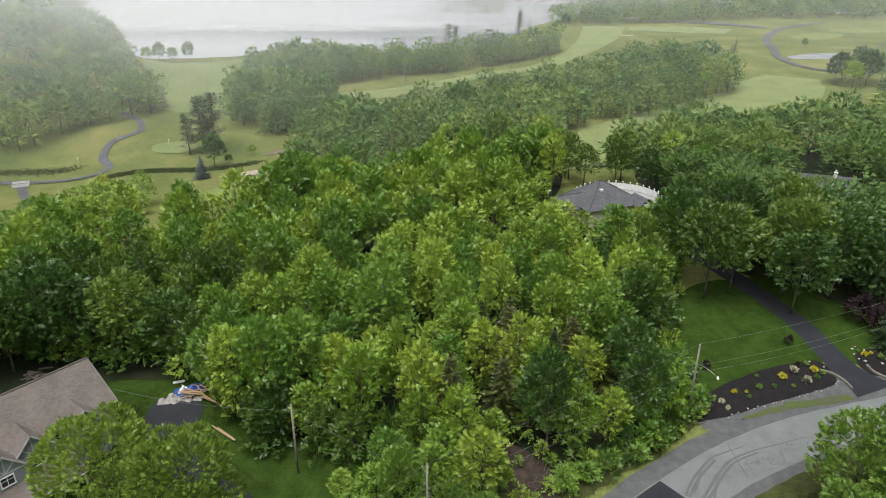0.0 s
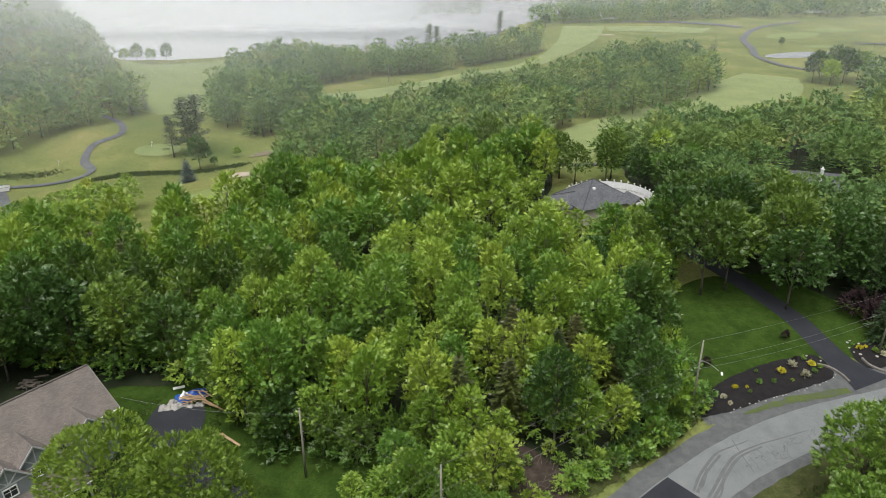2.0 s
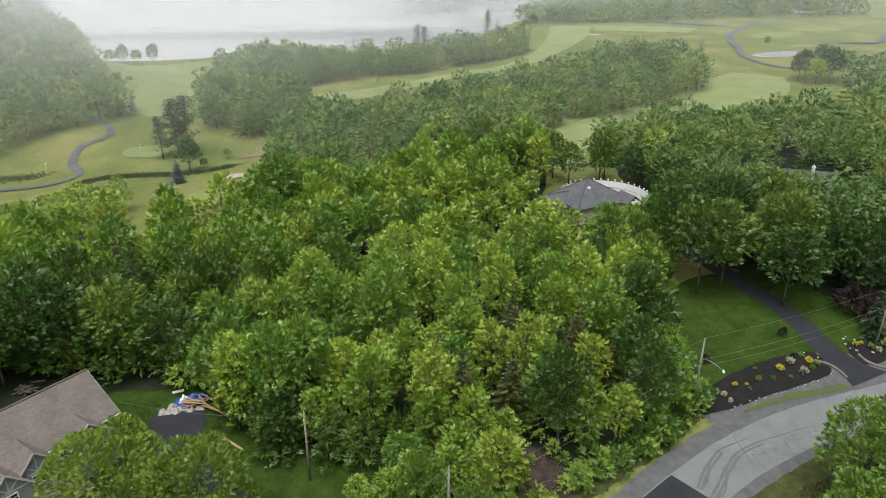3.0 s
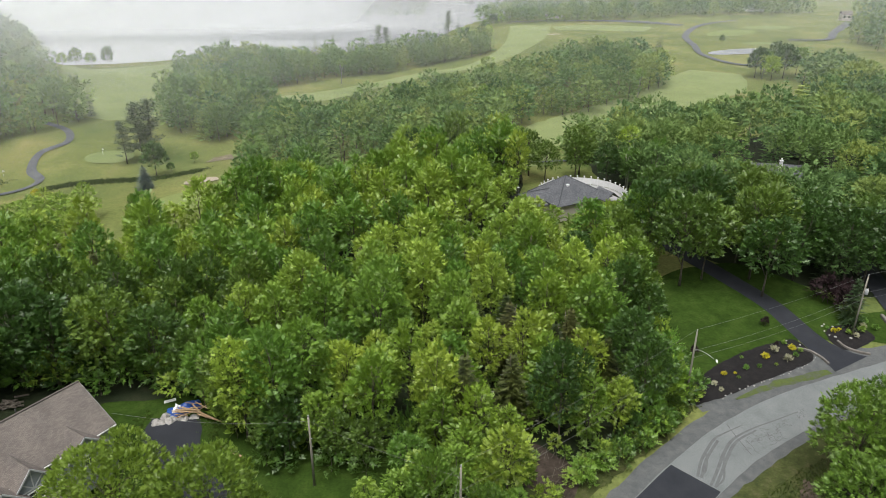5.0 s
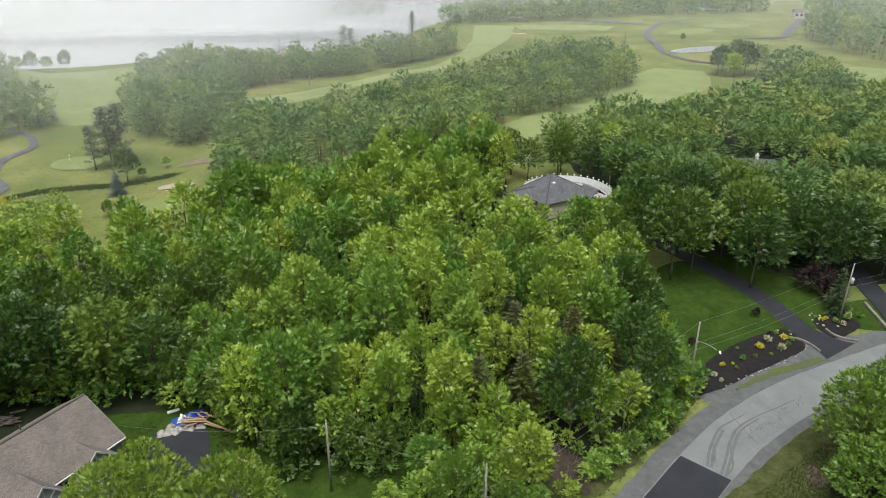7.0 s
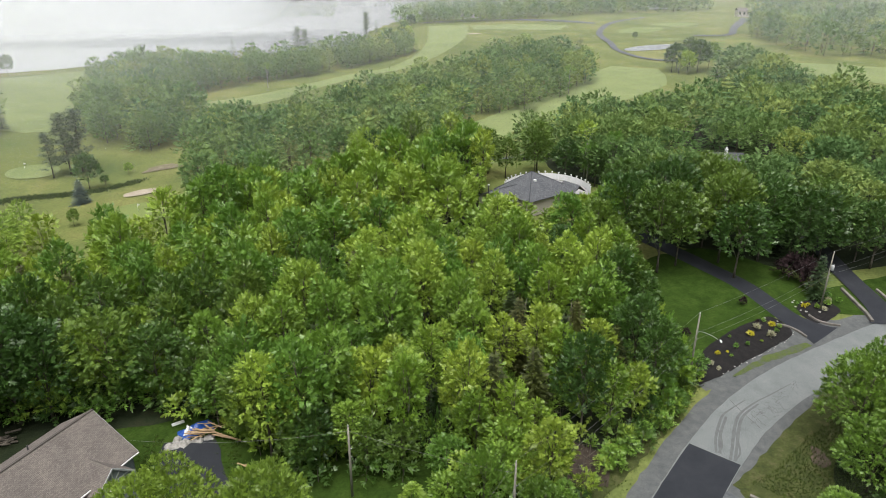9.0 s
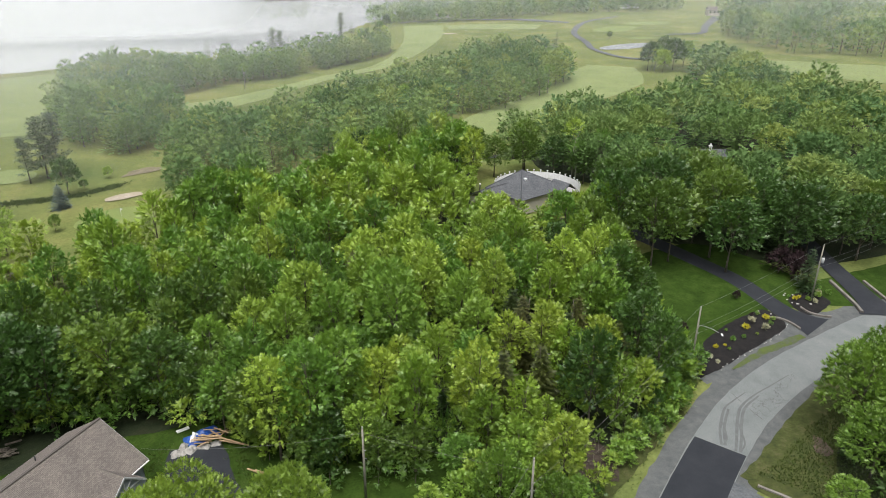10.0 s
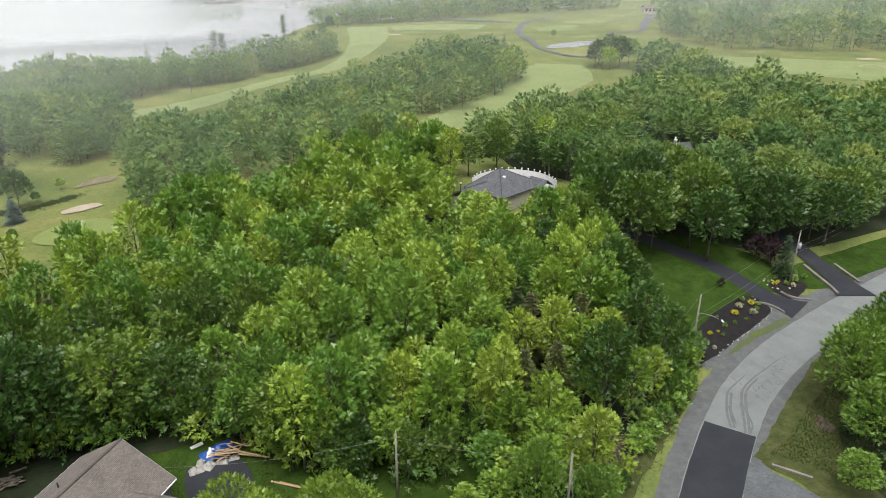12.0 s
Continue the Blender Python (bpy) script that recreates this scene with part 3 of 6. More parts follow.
def broadleaf(rng, height, radius, base, lobes, gap, leaves, size, slim=0.68):
    """A broad-leaved crown: an upright heart and rounded boughs about it, each set all over with leafy shoots."""
    C = height - base
    centres = [np.array([rng.normal(0, 0.05) * radius, rng.normal(0, 0.05) * radius, base + 0.55 * C])]
    heart = np.array([slim * radius, slim * radius, 0.44 * C])
    radii = [heart]
    turn = rng.uniform(0, 6.28)
    for k in range(lobes):
        a = turn + 2.4 * k + rng.normal(0, 0.25)
        h = -0.45 + 1.35 * (k + 0.5) / lobes + rng.normal(0, 0.06)
        r = math.sqrt(max(0.05, 1 - h * h))
        q = radius * rng.uniform(0.34, 0.52) * (1.08 - 0.25 * max(h, 0))
        centres.append(centres[0] + heart * np.array([r * math.cos(a), r * math.sin(a), h]) * rng.uniform(0.74, 0.95))
        radii.append(np.array([q, q, q * rng.uniform(0.9, 1.3)]))
    centres, radii = np.array(centres), np.array(radii)
    ph = rng.uniform(0, 6.28, 6)
    ps, ns = [], []
    for i, (c, q) in enumerate(zip(centres, radii)):
        area = 4 * np.pi * ((2 * (q[0] * q[2]) ** 1.6 + (q[0] * q[0]) ** 1.6) / 3) ** (1 / 1.6)
        m = max(8, int(area / gap ** 2))
        k = np.arange(m) + 0.5
        z = 1 - 2 * k / m
        a = k * 2.39996 + rng.normal(0, 0.35, m)
        d = np.stack([np.sqrt(1 - z * z) * np.cos(a), np.sqrt(1 - z * z) * np.sin(a), z], 1)
        n = d / q
        n /= np.linalg.norm(n, axis=1)[:, None]
        p = c + d * q
        w = 3.4 * (0.5 / gap) ** 0.6
        swell = 0.6 * (np.sin(w * p[:, 0] + ph[0]) * np.sin(w * 1.1 * p[:, 1] + ph[1]) + np.sin(w * 0.9 * p[:, 2] + ph[2] + p[:, 0])) + rng.normal(0, 0.25, m)
        p = p + n * (0.3 * min(1.6, gap / 0.5) * swell)[:, None]
        keep = n[:, 2] > -0.55
        for j in range(len(centres)):
            if j != i:
                keep &= (((p - centres[j]) / radii[j]) ** 2).sum(1) > 0.8
        ps.append(p[keep])
        ns.append(n[keep])
    p, n = np.concatenate(ps), np.concatenate(ns)
    shell = branchlets(p - n * size * 0.6, n, rng, leaves, size, 2.1 * size)
    # the leaves deeper in, which close the crown
    pick = rng.uniform(0, 1, len(p)) < 0.3
    axis = np.array([0, 0, base + 0.5 * C])
    pin = axis + (p[pick] - axis) * rng.uniform(0.55, 0.85, (pick.sum(), 1))
    inner = branchlets(pin, n[pick], rng, max(4, leaves // 2), size * 1.5, 2.6 * size)
    return Crown(np.concatenate([shell, inner]), ends=centres[1:])


def conifer(rng, height, radius, base, tiers, boughs, twigs, size, ragged=0.2):
    """Leaf corners of a spruce: drooping boughs in tiers, each feathered with twigs."""
    out = []
    for t in range(tiers):
        f = t / tiers
        z = base + (height - base) * f ** 0.9
        reach = radius * (1 - f) ** 0.85 + 0.12
        nb = max(3, int(boughs * (1 - 0.55 * f)))
        for b in range(nb):
            a = 2 * np.pi * (b / nb) + t * 1.7 + rng.normal(0, 0.2)
            r = reach * rng.uniform(1 - ragged * 1.6, 1 + ragged)
            s = np.linspace(0.15, 1, twigs) + rng.normal(0, 0.03, twigs)
            out_dir = np.array([np.cos(a), np.sin(a), 0])
            side = np.array([-np.sin(a), np.cos(a), 0])
            p = out_dir * (r * s)[:, None]
            p[:, 2] = z - 0.28 * r * s ** 1.4 + 0.1 * r * s ** 4
            sgn = np.where(np.arange(twigs) % 2 == 0, 1, -1)[:, None]
            ax = out_dir * 0.75 + side * sgn * rng.uniform(0.25, 1.0, (twigs, 1)) + np.array([0, 0, -0.12])
            ax[-1] = out_dir
            nor = np.array([0, 0, 1.0]) + rng.normal(0, 0.3, (twigs, 3))
            L = np.full(twigs, size) * rng.uniform(0.7, 1.3, twigs) * (0.6 + 0.6 * (1 - f))
            out.append(leaf_tris(p, ax, nor, L, L * 0.42, rng))
    tip = np.array([[0, 0, height - 0.5]] * 4)
    ax = np.array([[0.2, 0, 1], [-0.2, 0, 1], [0, 0.2, 1], [0, -0.2, 1.0]])
    out.append(leaf_tris(tip, ax, np.array([[0, 1, 0], [0, 1, 0], [1, 0, 0], [1, 0, 0.0]]), np.full(4, 0.8), np.full(4, 0.25), rng))
    return Crown(np.concatenate(out))


def leaf_mesh(name, corners, mat):
    """A mesh of many loose triangles, from their corners."""
    n = len(corners) // 3
    me = bpy.data.meshes.new(name)
    me.vertices.add(n * 3)
    me.vertices.foreach_set("co", np.ascontiguousarray(corners, np.float32).ravel())
    me.loops.add(n * 3)
    me.loops.foreach_set("vertex_index", np.arange(n * 3, dtype=np.int32))
    me.polygons.add(n)
    me.polygons.foreach_set("loop_start", np.arange(0, n * 3, 3, dtype=np.int32))
    me.polygons.foreach_set("loop_total", np.full(n, 3, np.int32))
    me.materials.append(mat)
    me.update(calc_edges=True)
    return me


def crown_mesh(name, crowns, mat, tones=None):
    """One mesh from the crowns of one or more trees; tones: a number for each tree, on which its colour depends."""
    me = leaf_mesh(name, np.concatenate([k.sprays for k in crowns]), mat)
    if tones is not None:
        tone = np.repeat(tones, [len(k.sprays) // 3 for k in crowns])
        me.attributes.new("tone", "FLOAT", "FACE").data.foreach_set("value", tone.astype(np.float32))
    return me


def trunk_mesh(rng, height, top, r, limbs, mat, sides=7):
    """A tapered, slightly bent trunk with limbs out to some of the clumps."""
    bend = rng.normal(0, 0.35, 2)
    line = [(bend[0] * (k / 5) ** 2, bend[1] * (k / 5) ** 2, -0.4 + (top + 0.4) * k / 5) for k in range(6)]
    pieces = [tube(line, [r * (1.35 if k == 0 else 1) * (1 - 0.78 * k / 5) for k in range(6)], sides)]
    for c in limbs:
        z0 = min(max(float(c[2]) - 0.35 * height * rng.uniform(0.4, 0.9), height * 0.22), top * 0.9)
        s = z0 / top
        a = Vector((bend[0] * s * s, bend[1] * s * s, z0))
        e = Vector(c)
        m = a.lerp(e, 0.5) + Vector((0, 0, 0.06 * height))
        pieces.append(tube([a, m, e], [r * 0.42, r * 0.26, r * 0.1], 5))
    v, f = join(pieces)
    return mesh("trunk", v, f, mat, True)


rng_t = np.random.default_rng(11)


class TreeKind:
    """One grown tree, from which others of its kind are copied."""

    def __init__(self, name, crown_mesh, stem_mesh, radius, height, label, category, group):
        self.name, self.crown, self.stem, self.radius, self.height = name, crown_mesh, stem_mesh, radius, height
        self.label, self.category, self.group = label, category, group

    def plant(self, x, y, size=1.0, turn=None, label="", sink=0.1, wide=None):
        root = new(self.name)
        w = size if wide is None else wide
        a = rng_t.uniform(0, 360) if turn is None else turn
        root.matrix_basis = pose(x, y, float(ground_z(x, y)) - sink, 0, 0, a) @ Matrix.Diagonal((w, w, size, 1))
        root.empty_display_size = 0.3
        tagged(root, label or self.label, self.category, self.group)
        under(new("trunk", self.stem), root)
        under(new("crown", self.crown), root)
        return root


def grow(name, seed, height, radius, base, lobes, gap, leaves, size, leaf_mat, bark, label, category, group, slim=0.68):
    rng = np.random.default_rng(seed)
    top = broadleaf(rng, height, radius, base, lobes, gap, leaves, size, slim=slim)
    stem = trunk_mesh(rng, height, height * 0.86, 0.011 * height + 0.02, top.ends, bark)
    return TreeKind(name, crown_mesh("crown", [top], leaf_mat), stem, radius, height, label, category, group)


def grow_spruce(name, seed, height, radius, base, tiers, boughs, twigs, size, leaf_mat, label, category, group, ragged=0.2):
    rng = np.random.default_rng(seed)
    top = conifer(rng, height, radius, base, tiers, boughs, twigs, size, ragged)
    stem = trunk_mesh(rng, height, height * 0.97, 0.01 * height + 0.03, [], M_BARK)
    return TreeKind(name, crown_mesh("crown", [top], leaf_mat), stem, radius, height, label, category, group)


WOOD = "trees of the front wood"
MAPLES = [(1, 14.0, 3.5, 2.5, 6, "mid-green maple with a rounded leafy crown"), (2, 13.0, 3.1, 2.0, 5, "slender green maple in dense leaf"),
          (3, 15.0, 3.9, 3.0, 8, "tall green maple with a lobed crown"), (4, 12.5, 3.4, 1.5, 7, "bushy green maple in dense leaf"), (13, 13.5, 3.7, 2.5, 9, "broad green maple with a domed crown")]
LIGHTS = [(5, 12.5, 2.9, 2.0, 7, "yellow-green poplar with a loose airy crown"), (6, 13.5, 3.0, 3.0, 7, "light green aspen with a thin pale trunk"), (7, 11.0, 2.7, 1.0, 6, "young yellow-green tree with an open crown")]
DARKS = [(8, 14.5, 3.9, 2.5, 8, "dark green broadleaf tree with a dense crown"), (9, 13.5, 3.6, 2.0, 7, "deep green broadleaf tree in full leaf")]


def stand(gap, leaves, size):
    """Maples, light trees and dark trees grown with shoots so far apart."""
    return ([grow("maple_tree", q, h, r, b, cl, gap, leaves, size, M_MAPLE, M_BARK, lab, "tree", WOOD) for q, h, r, b, cl, lab in MAPLES],
            [grow("poplar_tree", q, h, r, b, cl, gap * 1.04, leaves, size * 0.97, M_LIGHTLEAF, M_BARK, lab, "tree", WOOD) for q, h, r, b, cl, lab in LIGHTS],
            [grow("broadleaf_tree", q, h, r, b, cl, gap * 1.08, leaves, size * 1.06, M_DARKLEAF, M_BARK, lab, "tree", WOOD) for q, h, r, b, cl, lab in DARKS])


maples, lights, darks = stand(0.54, 8, 0.32)
coarse_stand = stand(0.82, 7, 0.48)
bigs = [grow("shade_tree", s, h, r, b, cl, gap, 8, 0.56 * gap, mat, M_BARK, lab, "tree", "large trees beside the drives") for s, h, r, b, cl, gap, mat, lab in [
    (10, 15.0, 5.0, 3.2, 13, 0.6, M_DARKLEAF, "large dark green shade tree with a spreading crown"), (12, 13.5, 4.4, 2.8, 11, 0.58, M_DARKLEAF, "rounded dark green shade tree on a lawn"),
    (14, 14.0, 6.3, 2.0, 17, 0.42, M_NEARLEAF, "broad mid-green maple beside a driveway"), (15, 10.0, 3.8, 1.2, 10, 0.4, M_MIDLEAF, "round green maple at the roadside"),
    (19, 12.5, 5.6, 1.6, 15, 0.42, M_NEARLEAF, "bright green maple beside a driveway")]]
bushes = [grow("wild_shrub", s, h, r, 0.2, 4, 0.7, 6, 0.36, mat, M_BARK, lab, "shrub", "shrubs along the wood's edge") for s, h, r, mat, lab in [
    (16, 4.2, 1.9, M_MAPLE, "leafy green shrub at the edge of a wood"), (17, 3.2, 1.6, M_DARKLEAF, "dark green undergrowth shrub"), (18, 5.0, 1.8, M_LIGHTLEAF, "light green sapling thicket")]]
spruces = [grow_spruce("spruce_tree", s, h, r, 1.0, t, 13, 13, 0.5, M_SPRUCE, lab, "conifer", "conifers of the woods", 0.25) for s, h, r, t, lab in [
    (21, 12.5, 2.4, 22, "dull olive spruce standing among broadleaf trees"), (22, 11.0, 2.1, 20, "dark green spruce with drooping boughs")]]


def scatter(poly, gap, seed, jitter=0.38, keep_out=()):
    """Places in a polygon of the plan, unevenly spaced about gap metres apart."""
    rng = np.random.default_rng(seed)
    p = np.array(poly, float)
    out = []
    row = 0
    for y in np.arange(p[:, 1].min(), p[:, 1].max(), gap * 0.88):
        row += 1
        for x in np.arange(p[:, 0].min() + (row % 2) * gap / 2, p[:, 0].max(), gap):
            out.append((x + rng.normal(0, jitter * gap * 0.6), y + rng.normal(0, jitter * gap * 0.6)))
    o = np.array(out)
    ok = inside(o[:, 0], o[:, 1], poly)
    for x, y, r in keep_out:
        ok &= np.hypot(o[:, 0] - x, o[:, 1] - y) > r
    return o[ok]


LOW = [(96, 157, 19, 0.78), (44, 148, 12, 0.78), (28, 147, 11, 0.72), (-40, 205, 1, 1.0), (-58, 180, 13, 0.62)]  # places where the trees stay low
CLEAR = [(39, 161, 10.5), (45, 161, 9), (30, 156, 6), (-50, 78, 15), (62, 115, 6), (-19.2, 72.1, 2.5), (12.3, 71.5, 5.0)]
front = scatter(W_FRONT, 6.0, 3, keep_out=CLEAR)
for x, y in front:
    fine = y < 128 and x > -82
    some_maples, some_lights, some_darks = (maples, lights, darks) if fine else coarse_stand
    k = noise.noise((x * 0.045, y * 0.045, 1.7)) + 0.45 * noise.noise((x * 0.2, y * 0.2, 5.0))
    u = rng_t.uniform()
    pale = math.exp(-(((x - 3) / 20) ** 2 + ((y - 82) / 13) ** 2))
    size = rng_t.choice([rng_t.uniform(0.68, 0.9), rng_t.uniform(0.9, 1.12), rng_t.uniform(1.1, 1.32)])
    if u < 0.85 * pale or (k > 0.3 and u < 0.3 and x > -26) or (y > 112 and u < 0.46 and x > -80):
        kind = some_lights[rng_t.integers(3)]
    elif u > 0.95 and y < 150 or (u > 0.45 and math.hypot(x - 14, y - 95) < 10):
        kind, size = spruces[rng_t.integers(2)], rng_t.uniform(0.95, 1.25)
    elif (x < -34 and y < 112 and u < 0.55) or (k < -0.5 and y < 112) or (x > 12 and y < 94 and u < 0.85) or (x > 28 and u < 0.6 and y < 150) or (y > 188 and u < 0.7):
        kind = some_darks[rng_t.integers(2)]
    else:
        kind = some_maples[rng_t.integers(5)]
    if y > 124 and 12 < x < 54 and y < 150:
        size *= 0.8
    for lx, ly, lr, most in LOW:
        if math.hypot(x - lx, y - ly) < lr:
            size = min(size, most * rng_t.uniform(0.85, 1.0))
    kind.plant(x, y, size, wide=(0.4 + 0.6 * size * rng_t.uniform(0.9, 1.05)) * (1.3 if kind in spruces else 1.0))

# undergrowth that closes the wood's edges down to the ground
EDGE = smooth_line([(-88, 97), (-62, 98), (-46, 97.5), (-37, 92.5), (-32.5, 84.5), (-27, 80.5), (-15, 76.5), (-3, 74), (3, 65), (9.4, 65.6), (19.4, 72), (33.2, 80.8), (37.4, 87), (37.8, 96), (40.2, 108), (45.6, 119)], 1.9)
for x, y in EDGE:
    if math.hypot(x - 12.3, y - 71.0) < 5.5:
        continue
    bushes[1 if x > 12 and rng_t.uniform() < 0.6 else rng_t.integers(2 if x > 12 else 3)].plant(x + rng_t.normal(0, 0.8), y + 0.8 + rng_t.normal(0, 0.8), rng_t.uniform(0.6, 1.15))
for x, y in EDGE[4:]:
    if rng_t.uniform() < 0.8 and math.hypot(x - 12.3, y - 70.5) > 6.5:
        bushes[rng_t.integers(3)].plant(x - (1.5 if y > 76 and x > 10 else 0) + rng_t.normal(0, 0.9), y + 3.2 + rng_t.normal(0, 0.9), rng_t.uniform(1.1, 1.9), wide=rng_t.uniform(0.9, 1.4))

for x, y in smooth_line([(14.5, 70.6), (19.4, 73.6), (26, 77.6), (33.0, 82.0), (36.4, 85.6), (38.6, 91), (39.2, 97)], 0.8):
    bushes[rng_t.integers(2)].plant(x + rng_t.normal(0, 0.5), y - 0.5 + rng_t.normal(0, 0.5), rng_t.uniform(0.4, 0.8), wide=rng_t.uniform(0.6, 0.95))

# single trees by the drives, the house and the road
for k, x, y, s, w in [(0, 50.5, 119.5, 1.25, 1.3), (1, 56, 121.5, 1.25, 1.2), (0, 47, 128, 1.2, 1.2), (1, 64.8, 113.8, 1.15, 1.35), (0, 66, 121, 1.3, 1.3), (0, 58, 131, 1.3, 1.3), (1, 75, 120, 1.25, 1.3), (0, 83, 116, 1.1, 1.4),
                      (1, 80, 126, 1.25, 1.3), (0, 70, 132, 1.25, 1.3), (0, 90, 121, 1.1, 1.3), (1, 62, 142, 1.2, 1.3), (0, 52, 140, 1.15, 1.2), (1, 75, 142, 1.2, 1.3), (0, 97, 112, 1.0, 1.2), (1, 105, 116, 1.15, 1.3),
                      (2, -39.4, 63.4, 1.02, 0.98), (4, -29.5, 61.0, 1.15, 1.08), (4, -27.5, 58.5, 0.75, 0.7), (1, -58, 95, 1.05, 1.25), (0, -50, 97, 1.0, 1.15), (1, -43.5, 96, 0.95, 1.1), (0, -67, 92, 0.95, 1.1), (1, -75, 89, 0.9, 1.1), (3, 50.8, 66.6, 1.4, 1.45), (3, 57.5, 69, 1.25, 1.3), (3, 46, 58.5, 1.0, 1.2), (3, 64, 71.5, 1.3, 1.35), (3, 74, 75, 1.2, 1.3),
                      (3, 54, 60, 1.2, 1.4), (3, 37.6, 54.0, 0.55, 0.75), (0, -62, 95, 1.1, 1.2), (0, -71, 90, 1.1, 1.2), (3, -4.5, 64.2, 1.05, 0.85), (3, 1.5, 60.8, 0.8, 0.75), (3, -10, 60, 0.7, 0.8), (2, -54, 53, 0.7, 0.7)]:
    bigs[k].plant(x, y, s, wide=w)

# low dark trees and thicket that close the wood towards the house and the drive
for k in range(26):
    x = -82 + 1.9 * k
    y = 95.5 - max(0, x + 45) * 0.55 + rng_t.normal(0, 0.8)
    bushes[k % 2].plant(x, y, rng_t.uniform(1.0, 1.7), wide=rng_t.uniform(1.1, 1.6))
for x, y, s in [(-25, 78.2, 0.6), (-22.5, 77.6, 0.7), (-16.5, 76.4, 0.6), (-12, 75, 0.55)]:
    darks[rng_t.integers(2)].plant(x, y, s, wide=s * 1.25)
    bushes[1].plant(x - 0.5, y - 2.0, rng_t.uniform(0.8, 1.2), wide=1.3)
for x, y in scatter([(-60, 104), (-28, 88), (0, 78), (20, 80), (38, 92), (40, 112), (0, 118), (-60, 116)], 7.0, 19):
    if math.hypot(x - 12.3, y - 71.5) > 6:
        bushes[rng_t.integers(2)].plant(x, y, rng_t.uniform(0.9, 1.5), wide=rng_t.uniform(1.3, 1.8))
spruces[0].plant(-34.2, 92.2, 0.62, wide=1.0, label="small yellowish spruce at the wood's edge")

# young growth round the pole by the road, and the thicket across the road
for x, y, s in [(-8.5, 66.5, 0.5), (-5.5, 68.5, 0.55), (-1.5, 67.5, 0.6), (2.5, 66.8, 0.55), (-12.5, 66.5, 0.42), (-7, 71, 0.6), (0.5, 70.5, 0.62), (4.8, 63.2, 0.45), (-1, 57, 0.45), (3.5, 57.5, 0.4)]:
    maples[rng_t.integers(4)].plant(x, y, s, wide=s * 1.35, label="young green maple beside a utility pole")
for x, y in scatter(W_ROADSIDE, 4.2, 12):
    if x > 88:
        continue
    u = rng_t.uniform()
    if u < 0.55:
        bushes[rng_t.integers(3)].plant(x, y, rng_t.uniform(0.5, 1.2))
    elif u < 0.66:
        spruces[1].plant(x, y, rng_t.uniform(0.35, 0.6))
    elif x > 47 and u < 0.85:
        darks[rng_t.integers(2)].plant(x, y, rng_t.uniform(0.55, 0.85))


# ---- woods too dense or far to count ----


def rim(places, poly, deep):
    """Which places lie within so many metres of a polygon's edge."""
    near_edge = np.zeros(len(places), bool)
    for (x0, y0), (x1, y1) in zip(poly, list(poly[1:]) + [poly[0]]):
        d = np.array([x1 - x0, y1 - y0], float)
        s = np.clip(((places - (x0, y0)) @ d) / (d @ d), 0, 1)
        near_edge |= np.hypot(*(places - (np.array([x0, y0]) + s[:, None] * d)).T) < deep
    return near_edge


def wood(name, places, templates, mats, label, sizes, seed, z_off=-0.1, inner=None, edge=None):
    """Many trees joined: leaves in one mesh, stems in another, under one thing."""
    rng = np.random.default_rng(seed)
    root = empty(name, 0, 0, 0, 0, label, "woodland", "", "stuff")
    leaves = []
    stems_v, stems_f, o = [], [], 0
    zs = ground_z(places[:, 0], places[:, 1])
    for i, ((x, y), z) in enumerate(zip(places, zs)):
        some = templates if inner is None or edge[i] else inner
        t = some[rng.integers(len(some))]
        s, a = rng.uniform(*sizes), rng.uniform(0, 2 * np.pi)
        for lx, ly, lr, most in LOW:
            if math.hypot(x - lx, y - ly) < lr:
                s = min(s, most * rng.uniform(0.85, 1.0))
        w = s * rng.uniform(0.98, 1.38)
        c, sn = np.cos(a), np.sin(a)
        R = np.array([[c * w, -sn * w, 0], [sn * w, c * w, 0], [0, 0, s]])
        leaves.append(t[0].moved(R, np.array([x, y, z + z_off])))
        h = t[1] * s
        r = 0.012 * h + 0.05
        q = [(x + r * np.cos(b), y + r * np.sin(b), z - 0.5) for b in (0, 2.1, 4.2)] + [(x + rng.normal(0, 0.3), y + rng.normal(0, 0.3), z + h * 0.8)]
        stems_v += q
        stems_f += [(o, o + 1, o + 3), (o + 1, o + 2, o + 3), (o + 2, o, o + 3)]
        o += 4
    tagged(under(new("leaves", crown_mesh("leaves", leaves, mats, np.clip(rng.normal(0.5, 0.24, len(leaves)), 0, 1))), root), kind="stuff")
    tagged(put("stems", stems_v, stems_f, M_BARK, root), kind="stuff")
    return root


def template(seed, height, radius, base, lobes, gap, leaves, size):
    return broadleaf(np.random.default_rng(seed), height, radius, base, lobes, gap, leaves, size), height


def fir_template(seed, height, radius, base, tiers, boughs, twigs, size):
    return conifer(np.random.default_rng(seed), height, radius, base, tiers, boughs, twigs, size), height


MIDT = [template(31 + i, h, r, -0.5, 7, 0.9, 8, 0.4) for i, (h, r) in enumerate([(13, 3.5), (14, 3.9), (12, 3.2), (15, 4.1)])]
MIDCAP = [template(36 + i, h, r, h * 0.5, 5, 0.9, 8, 0.4) for i, (h, r) in enumerate([(13, 3.5), (14, 3.9), (12, 3.2), (15, 4.1)])]
BROADT = [template(131 + i, h, r, 0.8, 11, 0.85, 8, 0.38) for i, (h, r) in enumerate([(13.5, 4.9), (15, 5.3), (12.5, 4.5)])]
BROADCAP = [template(136 + i, h, r, h * 0.45, 9, 0.85, 8, 0.38) for i, (h, r) in enumerate([(13.5, 4.9), (15, 5.3), (12.5, 4.5)])]
